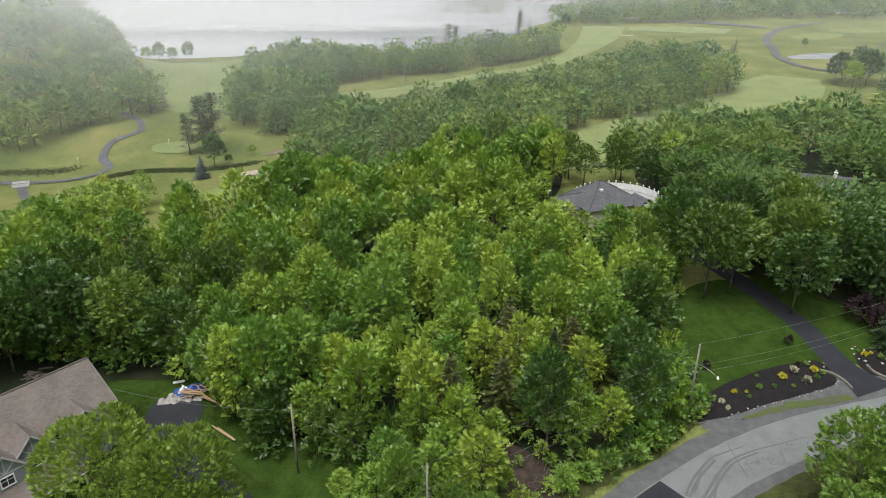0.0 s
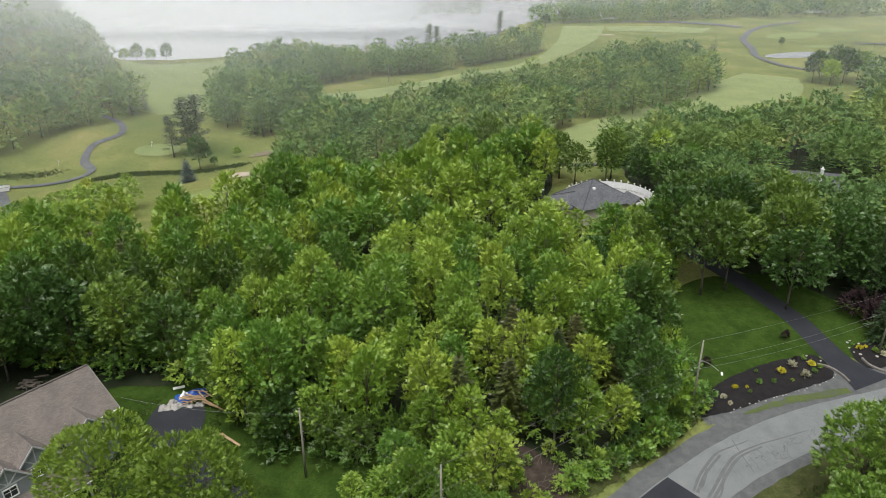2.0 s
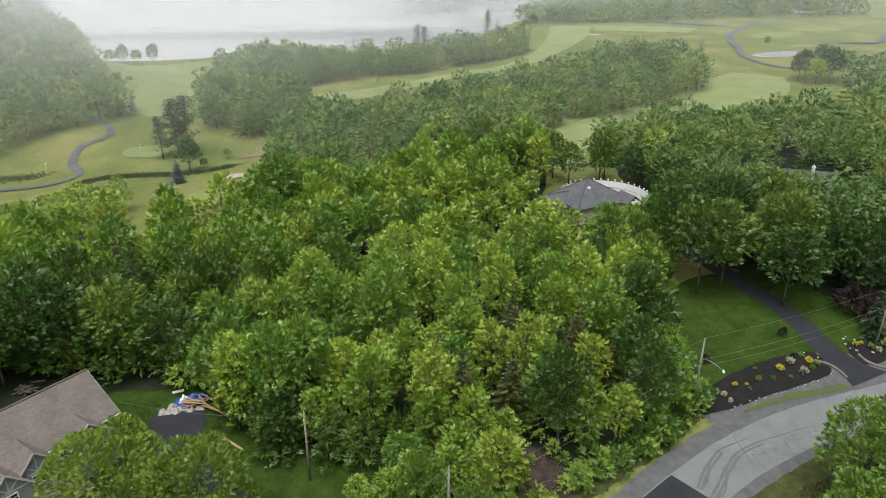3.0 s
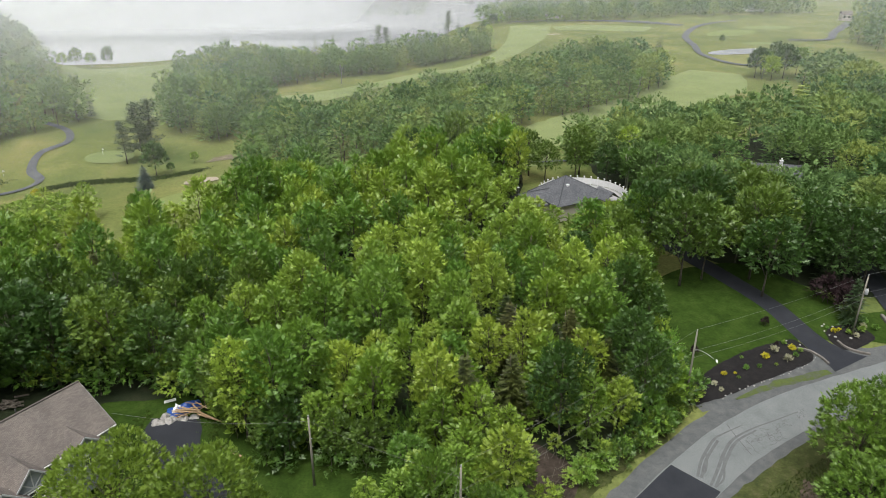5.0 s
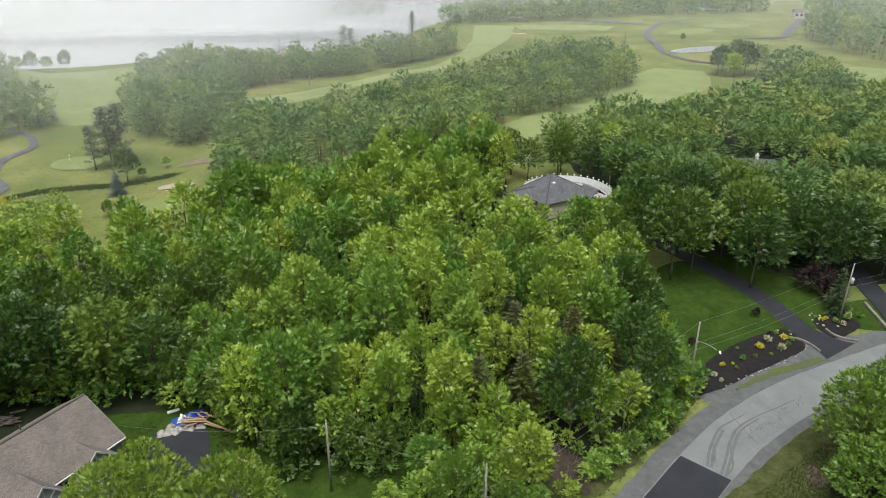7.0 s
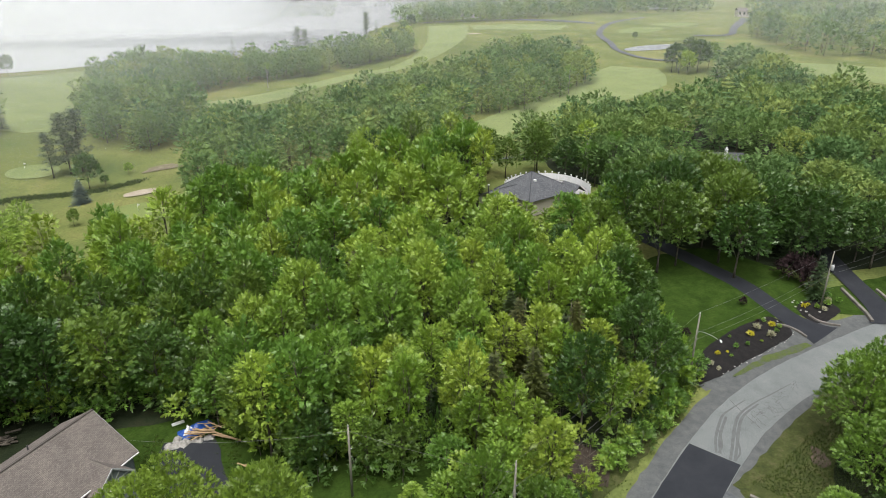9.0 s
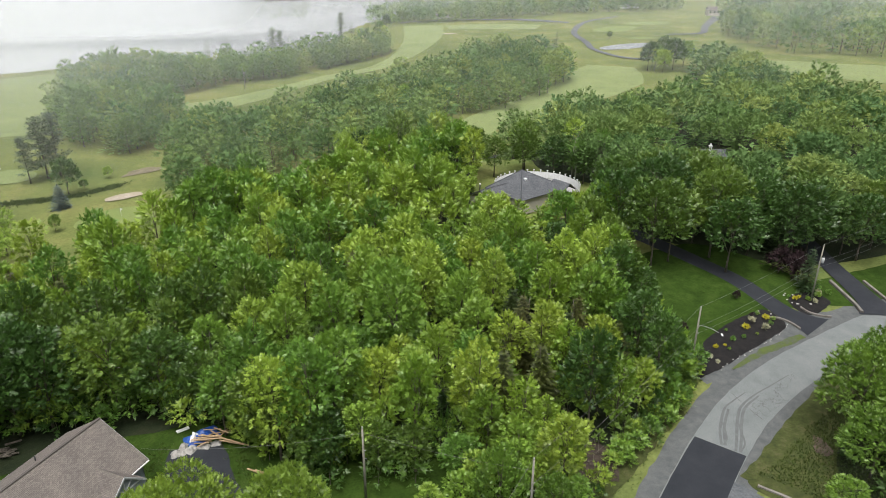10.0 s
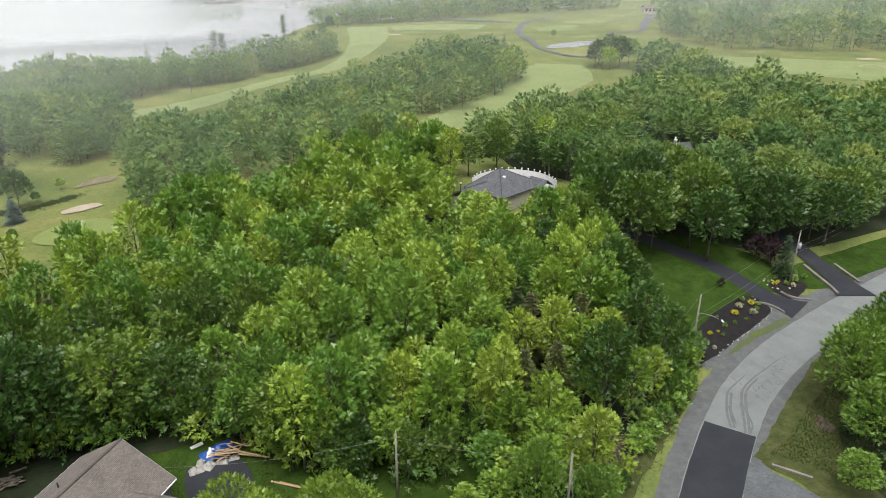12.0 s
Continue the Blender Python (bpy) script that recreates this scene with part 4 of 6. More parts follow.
MIDF = [fir_template(41, 13, 2.4, 1, 16, 9, 7, 0.9)]
FART = [template(51 + i, h, r, -1.2, 8, 1.25, 8, 0.5) for i, (h, r) in enumerate([(13, 4.0), (15, 4.5), (12, 3.7)])]
FARCAP = [template(56 + i, h, r, h * 0.5, 5, 1.25, 8, 0.5) for i, (h, r) in enumerate([(13, 4.0), (15, 4.5), (12, 3.7)])]
FARF = [fir_template(61, 15, 2.7, 1.5, 12, 8, 4, 1.3)]
VFAR = [template(71 + i, h, r, -1.0, 6, 2.2, 6, 0.95) for i, (h, r) in enumerate([(13, 4.9), (15, 5.4)])]
VFARCAP = [template(76 + i, h, r, h * 0.5, 4, 2.2, 5, 1.1) for i, (h, r) in enumerate([(13, 4.4), (15, 4.9)])]

HOUSE_CLEAR = [(42, 160, 12), (97, 174, 11), (62, 115, 8), (72, 100, 8), (87.5, 102, 5.5), (89, 111, 4.5), (92, 122, 3), (76, 101, 5)]
behind = scatter(W_HOUSES, 9.0, 5, keep_out=HOUSE_CLEAR)
close = (behind[:, 1] < 185) & (behind[:, 0] < 140)
for name, places, poly, full, cap, label, sizes, seed in [
        ("broadleaf_wood", scatter(W_GULLY, 6.6, 15), W_GULLY, MIDT, MIDCAP, "low green wood in a dip beside the course", (0.5, 0.85), 11),
        ("broadleaf_wood", behind[close], W_HOUSES, BROADT * 4 + MIDF, BROADCAP * 3 + MIDF, "dense mixed wood round the houses", (0.8, 1.28), 2),
        ("broadleaf_wood", behind[~close], W_HOUSES, FART * 4 + FARF, FARCAP * 4 + FARF, "mixed wood behind the houses", (1.0, 1.45), 8),
        ("broadleaf_wood", scatter(W_MID, 8.4, 6), W_MID, FART * 4 + FARF, FART + FARCAP * 3 + FARF, "hazy belt of green trees between fairways", (0.95, 1.4), 3),
        ("lakeside_wood", scatter(W_LAKESIDE, 7.6, 7), W_LAKESIDE, FART * 3 + FARF, VFAR * 3 + FARF, "hazy mixed wood along the lake shore", (0.75, 1.35), 4),
        ("hillside_wood", scatter(W_HILL, 9.4, 8), W_HILL, FART + VFAR, VFARCAP * 4 + FARF, "fog-veiled wood on a hillside", (0.9, 1.35), 5),
        ("far_wood", scatter(W_FARRIGHT, 13, 9), W_FARRIGHT, VFAR, VFARCAP * 4 + FARF, "far wood fading into fog", (1.0, 1.35), 6),
        ("far_wood", scatter(W_CLUB, 11.5, 10), W_CLUB, VFAR, VFAR * 3 + FARF, "far trees in fog behind the course", (0.8, 1.1), 7)]:
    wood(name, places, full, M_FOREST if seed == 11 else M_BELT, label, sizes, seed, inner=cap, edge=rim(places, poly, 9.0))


# ---- poles and lines ----
M_STEEL = plain("galvanised_steel", (0.45, 0.46, 0.47), 0.45, 0.7)
M_CERAMIC = plain("glazed_insulator", (0.55, 0.55, 0.55), 0.3)
M_CABLE = plain("black_cable", (0.035, 0.035, 0.035), 0.6)
M_WIRE = plain("weathered_aluminium_wire", (0.22, 0.225, 0.225), 0.6, 0.2)
M_WHITE = plain("white_paint", (0.78, 0.79, 0.79), 0.5, 0.0, 2.0, 0.15)
M_LAMPGLASS = plain("pale_lamp_cover", (0.85, 0.86, 0.85), 0.25)


def round_bar(name, points, radii, mat, parent, label="", sides=8):
    v, f = tube(points, radii, sides)
    return put(name, v, f, mat, parent, label, smooth=True)


def utility_pole(x, y, z_top, label, r=0.15, lean=(0.0, 0.0)):
    """A wooden pole with insulators and a line clamp."""
    z0 = float(ground_z(x, y))
    h = z_top - z0
    root = empty("utility_pole", x, y, z0, 0, label, "utility pole", "utility poles along the road")
    round_bar("pole", [(-lean[0], -lean[1], -0.3), (-lean[0] / 2, -lean[1] / 2, h * 0.5), (0, 0, h)], [r * 1.15, r, r * 0.8], M_POLE, root, sides=10)
    round_bar("insulator", [(0, 0, h), (0, 0, h + 0.14), (0, 0, h + 0.2), (0, 0, h + 0.32)], [0.05, 0.05, 0.09, 0.05], M_CERAMIC, root, "glazed pin insulator")
    for k, z in enumerate((h - 3.2, h - 4.4)):
        round_bar("bracket", [(0.0, 0, z), (0.24, -0.08, z), (0.28, -0.09, z - 0.08)], [0.05, 0.045, 0.06], M_STEEL, root, "steel line bracket", 6)
    return root


pole_a = utility_pole(-19.1, 72.1, 12.8, "grey weathered wooden utility pole on a lawn")
pole_b = utility_pole(-1.8, 61.3, 12.8, "grey wooden utility pole among young trees")
pole_c = utility_pole(36.5, 85.0, 13.6, "wooden utility pole carrying a street lamp")
pole_d = utility_pole(75.5, 101.2, 12.6, "tall wooden utility pole with a grey transformer", lean=(0.35, 0.3))

# the street lamp on its arm
hc = 13.6 - float(ground_z(36.5, 85.0))
lamp = empty("street_lamp", 36.5, 85.0, float(ground_z(36.5, 85.0)) + hc - 3.0, 0, "grey street lamp on a curved arm", "street lamp")
round_bar("arm", [(0.13, -0.1, 0), (0.6, -1.1, 0.25), (1.1, -2.2, 0.28), (1.5, -3.1, 0.1)], [0.045, 0.04, 0.04, 0.035], M_STEEL, lamp, "galvanised steel arm")
bm = bmesh.new()
bmesh.ops.create_uvsphere(bm, u_segments=12, v_segments=6, radius=1.0, matrix=pose(1.72, -3.6, 0.02, 0, 0, -23) @ Matrix.Diagonal((0.16, 0.48, 0.1, 1)))
head = part("lamp_head", bm, M_WHITE, lamp, "pale lamp housing", True)
bm = bmesh.new()
bmesh.ops.create_uvsphere(bm, u_segments=10, v_segments=5, radius=1.0, matrix=pose(1.76, -3.7, -0.07, 0, 0, -23) @ Matrix.Diagonal((0.11, 0.27, 0.08, 1)))
part("cover", bm, M_LAMPGLASS, head, "clear lamp cover", True)

# the transformer can on the far pole
tank = empty("transformer", 75.5, 101.2, 12.6 - 2.9, 0, "grey cylindrical transformer bolted to a pole", "transformer")
round_bar("tank", [(0.1, -0.42, -0.55), (0.1, -0.42, -0.5), (0.1, -0.42, 0.4), (0.1, -0.42, 0.48)], [0.22, 0.28, 0.28, 0.2], plain("grey_enamel", (0.5, 0.52, 0.53), 0.4), tank, sides=14)
for dx in (-0.03, 0.23):
    round_bar("bushing", [(dx, -0.42, 0.46), (dx, -0.42, 0.75)], [0.05, 0.03], M_CERAMIC, tank, "glazed bushing", 6)
round_bar("bracket", [(0.02, -0.02, 0.1), (0.08, -0.2, 0.1)], [0.05, 0.05], M_STEEL, tank, "steel bracket", 6)


def line(a, b, sag, label, r=0.013, n=14):
    """A wire that hangs between two places."""
    a, b = Vector(a), Vector(b)
    pts = [a.lerp(b, i / n) - Vector((0, 0, sag * 4 * (i / n) * (1 - i / n))) for i in range(n + 1)]
    v, f = tube(pts, [r] * (n + 1), 5)
    tagged(put("overhead_line", v, f, M_WIRE, smooth=True), label, "overhead line", "overhead lines")


tops = [(-24, 40, 12.8), (-1.8, 61.3, 13.1), (36.5, 85.0, 13.9), (75.5, 101.2, 12.9), (112, 112, 13.5)]
for a, b in zip(tops, tops[1:]):
    line(a, b, 0.5, "thin bare high-voltage wire between poles", 0.012)
    for k, dz in enumerate((3.5, 4.7)):
        line((a[0] + 0.25, a[1] - 0.1, a[2] - dz), (b[0] + 0.25, b[1] - 0.1, b[2] - dz), 0.8 + 0.15 * k, "grey insulated cable between poles", 0.014)
line((-1.8, 61.3, 11.3), (-19.1, 72.1, 12.2), 0.5, "thin service cable to a lawn pole")
line((-19.1, 72.1, 12.2), (-44.6, 79.0, 10.4), 0.9, "thin service cable to a house")
line((-1.8, 61.3, 12.9), (-6.5, 52, 0.6), 0.0, "taut steel guy wire of a pole", 0.012)

# ---- road marks: cracks and tyre marks ----
TYRE_A = [(31.6, 70.0, .34), (33.2, 72.5, .4), (34.8, 74.4, .42), (37.3, 76.9, .36), (39.6, 78.0, .26), (42.9, 79.2, .14)]
TYRE_A2 = [(31.8, 69.9, .2), (33.1, 70.8, .26), (34.3, 72.9, .3), (34.9, 74.4, .24)]
TYRE_B = [(32.6, 68.2, .36), (34.7, 70.7, .42), (37.1, 73.7, .46), (39.8, 76.4, .4), (43.7, 78.2, .28), (48.3, 79.5, .22), (52.4, 80.8, .14)]
TYRE_B2 = [(33.2, 67.9, .2), (34.9, 69.2, .28), (36.2, 71.7, .32), (37.2, 73.7, .26)]
M_TAR = plain("tar_and_cracks", (0.06, 0.063, 0.066), 0.8)
M_TYRE = plain("tyre_rubber_film", (0.105, 0.113, 0.115), 0.8, 0.0, 1.5, 0.25)
for pts in [TYRE_A, [(x + 0.45, y - 0.3, w) for x, y, w in TYRE_A[:4]], TYRE_A2, TYRE_B, [(x + 0.5, y - 0.35, w) for x, y, w in TYRE_B[:5]], TYRE_B2]:
    tagged(strip("tyre_mark", pts, M_TYRE, 0.07, step=0.6, across=2), "dark curving tyre mark on the asphalt", "tyre mark", "tyre marks on the road", "structure")
rng_c = np.random.default_rng(77)
for k in range(44):
    x, y = [(41.8, 75.0), (43.5, 75.9), (45.4, 76.7), (47.2, 77.6), (49.2, 78.6), (45.9, 75.4), (52.4, 80.0)][k % 7]
    a = radians(27) + rng_c.normal(0, 0.7) + (math.pi if k % 2 else 0)
    x, y = x + rng_c.normal(0, 0.6), y + rng_c.normal(0, 0.4)
    pts = [(x, y, 0.035)]
    for i in range(8):
        b = a + rng_c.normal(0, 0.9)
        x, y = x + 0.26 * math.cos(b), y + 0.26 * math.sin(b)
        pts.append((x, y, 0.05 - 0.004 * i))
    tagged(strip("crack", pts, M_TAR, 0.068, step=0.2, across=1), "dark branching crack in the road", "crack", "cracks in the road", "structure")
strip("sealed_joint", [(40.6, 79.7, .07), (40.7, 77.0, .07), (41.0, 73.0, .07)], M_TAR, 0.069, "sealed joint across the road", "road joint", step=0.6, across=1)

# ---- kerbs ----
M_CONCRETE = surface("pale_concrete", (0.14, 0.13, 0.115), (0.2, 0.187, 0.17), (0.27, 0.255, 0.235), 0.8, 7.0)


def kerb(points, width, height, label, name="kerb"):
    line_ = smooth_line([(x, y, 0) for x, y in points], 0.5)
    d = np.gradient(line_[:, :2], axis=0)
    d /= np.linalg.norm(d, axis=1)[:, None]
    v, f = [], []
    prof = [(-0.5, -0.1), (-0.5, 0.8), (-0.35, 1.0), (0.35, 1.0), (0.5, 0.8), (0.5, -0.1)]
    for (x, y, _), (dx, dy) in zip(line_, d):
        z = float(ground_z(x, y))
        v += [(x + dy * a * width, y - dx * a * width, z + b * height) for a, b in prof]
    for i in range(len(line_) - 1):
        for k in range(5):
            a = i * 6 + k
            f.append((a, a + 1, a + 7, a + 6))
    f += [tuple(range(6))[::-1], tuple(range(len(v) - 6, len(v)))]
    return tagged(put(name, v, f, M_CONCRETE), label, "kerb", "kerbs of the drives", "structure")


kerb([(62.2, 97.2), (64.0, 96.4), (65.0, 94.6), (65.2, 92.6)], 0.35, 0.45, "low curved concrete kerb beside a mulch bed")
kerb([(71.2, 99.2), (71.4, 97.4), (72.6, 95.8), (74.4, 94.8)], 0.35, 0.45, "low curved concrete kerb beside a drive")
kerb([(84.6, 106), (83.4, 101), (82.4, 97.2), (81.2, 94.4)], 0.6, 0.6, "rough concrete edging of a driveway")
kerb([(91.2, 104), (90.2, 99.5), (89.4, 96.2)], 0.5, 0.5, "rough concrete edging of a driveway")
kerb([(30.9, 61.6), (32.3, 59.8), (33.9, 57.6)], 0.4, 0.3, "pale timber edging beside a driveway")

# ---- beds ----
M_YELLOW = foliage("golden_foliage", (0.55, 0.5, 0.02), (0.6, 0.55, 0.03), (0.65, 0.6, 0.05))
M_PALEBLOOM = foliage("pale_variegated_foliage", (0.5, 0.5, 0.38), (0.55, 0.54, 0.42), (0.58, 0.57, 0.47))
M_STONE = surface("pale_stone", (0.32, 0.31, 0.29), (0.45, 0.44, 0.42), (0.58, 0.57, 0.55), 1.5, 8.0)
garden = {k: grow(n, s, h, r, 0.05, 5, 0.26, 5, 0.19, mat, M_BARK, lab, "shrub", "garden shrubs") for k, n, s, h, r, mat, lab in [
    ("y", "golden_shrub", 81, 1.25, 0.8, M_YELLOW, "rounded golden-yellow garden shrub"), ("w", "pale_shrub", 82, 1.35, 0.85, M_PALEBLOOM, "pale cream variegated garden shrub"),
    ("g", "green_shrub", 83, 1.1, 0.7, M_MAPLE, "small rounded green garden shrub"), ("p", "purple_shrub", 84, 1.9, 0.85, M_DEEP, "dark purple-leaved garden shrub")]}
for k, x, y, s in [("w", 57.3, 96.3, 0.75), ("y", 61.0, 96.8, 0.68), ("y", 54.8, 94.5, 0.68), ("w", 58.3, 93.6, 0.78), ("g", 49.8, 91.6, 0.65), ("g", 52.3, 91.9, 0.55), ("y", 45.5, 90.5, 0.48), ("w", 42.7, 88.2, 0.5), ("w", 43.2, 86.8, 0.42),
                   ("g", 60.6, 95.0, 0.6), ("g", 62.2, 96.2, 0.62), ("g", 60.4, 98.4, 0.55), ("p", 58.8, 98.0, 0.42), ("p", 59.9, 103.9, 0.85), ("p", 43, 96.5, 0.8), ("g", 47.4, 89.4, 0.4), ("g", 55.6, 92.4, 0.4), ("y", 47.4, 90.6, 0.3), ("g", 50.6, 94.6, 0.4),
                   ("y", 72.2, 101.9, 0.6), ("y", 73.6, 102.4, 0.4), ("g", 74.6, 101.2, 0.7), ("w", 75.4, 100.2, 0.6), ("g", 77.4, 101.6, 0.9), ("w", 78.4, 102.6, 0.7), ("g", 71.6, 103, 0.4), ("g", 79.4, 104, 1.0), ("g", 80.4, 102, 0.8)]:
    garden[k].plant(x, y, s, sink=-0.08)
for k, x, y, s in [("p", 78, 108, 2.6), ("p", 76, 111.5, 2.8), ("p", 80, 111, 2.4)]:
    garden[k].plant(x, y, s, label="large dark purple-leaved shrub under trees")


def stone(x, y, r, seed):
    rng = np.random.default_rng(seed)
    bm = bmesh.new()
    bmesh.ops.create_icosphere(bm, subdivisions=1, radius=1.0)
    for v in bm.verts:
        v.co = Vector((v.co.x * r * rng.uniform(0.8, 1.25), v.co.y * r * rng.uniform(0.8, 1.25), v.co.z * r * rng.uniform(0.5, 0.8)))
    ob = part("stone", bm, M_STONE)
    ob.matrix_basis = pose(x, y, float(ground_z(x, y)) + 0.12 + r * 0.3, 0, 0, rng.uniform(0, 360))
    tagged(ob, "pale rounded stone edging a mulch bed", "stone", "stones round the beds")


front_edge = smooth_line([(42.5, 85.3, 0), (48, 87.2, 0), (53, 89.0, 0), (58, 91.0, 0), (62, 93.0, 0), (64, 94.4, 0)], 0.85)
for i, (x, y, _) in enumerate(front_edge):
    if i % 5 != 3:
        stone(x + rng_c.normal(0, 0.1), y + rng_c.normal(0, 0.12), rng_c.uniform(0.08, 0.17), 300 + i)
for i, (x, y) in enumerate([(71.0, 103.6), (71.8, 104.2), (70.6, 102.2), (71.6, 100.4), (74.2, 99.8), (61.5, 99.4), (63.4, 98.2), (73, 103.4), (70.8, 101)]):
    stone(x, y, rng_c.uniform(0.15, 0.28), 400 + i)


# ---- houses ----
def shingles(name, dark, mid, light):
    """Asphalt shingles in courses: tabs of uneven tone, shadow lines between the courses."""
    def build(n, l, p):
        tc = n.new("ShaderNodeTexCoord")
        br = n.new("ShaderNodeTexBrick")
        br.inputs["Scale"].default_value = 1.0
        br.inputs["Brick Width"].default_value, br.inputs["Row Height"].default_value = 0.32, 0.16
        br.inputs["Mortar Size"].default_value = 0.012
        br.inputs["Color1"].default_value, br.inputs["Color2"].default_value, br.inputs["Mortar"].default_value = (*dark, 1), (*light, 1), (*[v * 0.5 for v in dark], 1)
        l.new(tc.outputs["UV"], br.inputs["Vector"])
        b = noisy(n, l, 0.5, 5)
        r = ramp(n, [(0.3, (0.82, 0.82, 0.82)), (0.7, (1.12, 1.1, 1.08))])
        l.new(b.outputs["Fac"], r.inputs[0])
        col = blend(n, l, blend(n, l, br.outputs["Color"], mid, 0.3), r.outputs[0], 1.0, "MULTIPLY")
        l.new(col, p.inputs["Base Color"])
        p.inputs["Roughness"].default_value = 0.95
        bp = n.new("ShaderNodeBump")
        bp.inputs["Strength"].default_value, bp.inputs["Distance"].default_value = 0.5, 0.01
        l.new(br.outputs["Fac"], bp.inputs["Height"])
        bp.invert = True
        l.new(bp.outputs[0], p.inputs["Normal"])
    return material(name, build)


M_ROOF_BROWN = shingles("brown_grey_shingles", (0.115, 0.101, 0.092), (0.148, 0.132, 0.12), (0.19, 0.17, 0.156))
M_ROOF_GREY = shingles("blue_grey_shingles", (0.055, 0.06, 0.07), (0.09, 0.097, 0.11), (0.15, 0.158, 0.172))
M_SIDING = plain("grey_blue_siding", (0.25, 0.28, 0.31), 0.6, 0.0, 3.0, 0.12)
M_PALESIDING = plain("beige_siding", (0.5, 0.47, 0.42), 0.6)
M_GLASS = plain("window_glass", (0.03, 0.04, 0.045), 0.05)
M_TRIM = plain("soiled_white_trim", (0.5, 0.52, 0.54), 0.55, 0.0, 3.0, 0.2)
M_DECK = plain("grey_decking", (0.3, 0.3, 0.3), 0.8)


def roof_plane(name, corners, parent, mat, thick=0.16, label="", course=None):
    """A slab of roof: three or four corners of its top, eave edge first; courses run along the eave."""
    c = [Vector(p) for p in corners]
    nrm = (c[1] - c[0]).cross(c[2] - c[0]).normalized()
    if nrm.z < 0:
        c = [c[1], c[0]] + c[2:][::-1]
        nrm = -nrm
    me = bpy.data.meshes.new(name)
    n = len(c)
    low = [p - Vector((0, 0, thick)) for p in c]
    faces = [tuple(range(n)), tuple(range(2 * n - 1, n - 1, -1))] + [(i, i + n, (i + 1) % n + n, (i + 1) % n) for i in range(n)]
    me.from_pydata([tuple(p) for p in c + low], [], faces)
    u = (c[1] - c[0]).normalized()
    v = nrm.cross(u)
    uv = me.uv_layers.new(name="UVMap")
    for lp in me.loops:
        q = me.vertices[lp.vertex_index].co - c[0]
        uv.data[lp.index].uv = (q.dot(u), q.dot(v))
    me.materials.append(mat)
    me.update()
    return tagged(under(new(name, me), parent), label)


def beam(bm, a, b, w, h):
    """A board from a to b."""
    a, b = Vector(a), Vector(b)
    d = (b - a)
    m = Matrix.Translation(a) @ d.to_track_quat("Y", "Z").to_matrix().to_4x4()
    box(bm, -w / 2, 0, -h / 2, w / 2, d.length, h / 2, m)


def board(name, a, b, w, h, mat, parent, label=""):
    bm = bmesh.new()
    beam(bm, a, b, w, h)
    return part(name, bm, mat, parent, label)


def block(name, lo, hi, mat, parent, label=""):
    bm = bmesh.new()
    box(bm, *lo, *hi)
    return part(name, bm, mat, parent, label)


def window(x, y, z, w, h, parent, panes=2):
    """A window on a wall that faces +x: white frame, mullions, glass set back."""
    win = block("window", (x - 0.02, y - w / 2, z - h / 2), (x + 0.02, y + w / 2, z + h / 2), M_GLASS, parent, "dark window glass")
    for a, b in [((x + 0.05, y - w / 2 - 0.06, z - h / 2), (x + 0.05, y - w / 2 - 0.06, z + h / 2)), ((x + 0.05, y + w / 2 + 0.06, z - h / 2), (x + 0.05, y + w / 2 + 0.06, z + h / 2)),
                 ((x + 0.05, y - w / 2 - 0.12, z + h / 2 + 0.06), (x + 0.05, y + w / 2 + 0.12, z + h / 2 + 0.06)), ((x + 0.05, y - w / 2 - 0.14, z - h / 2 - 0.07), (x + 0.05, y + w / 2 + 0.14, z - h / 2 - 0.07))]:
        board("frame", a, b, 0.13, 0.13, M_WHITE, win, "white window frame")
    for k in range(1, panes):
        yy = y - w / 2 + w * k / panes
        board("mullion", (x + 0.03, yy, z - h / 2), (x + 0.03, yy, z + h / 2), 0.07, 0.07, M_WHITE, win, "white mullion")
    board("mullion", (x + 0.03, y - w / 2, z + h * 0.12), (x + 0.03, y + w / 2, z + h * 0.12), 0.05, 0.05, M_WHITE, win, "white mullion")
    return win


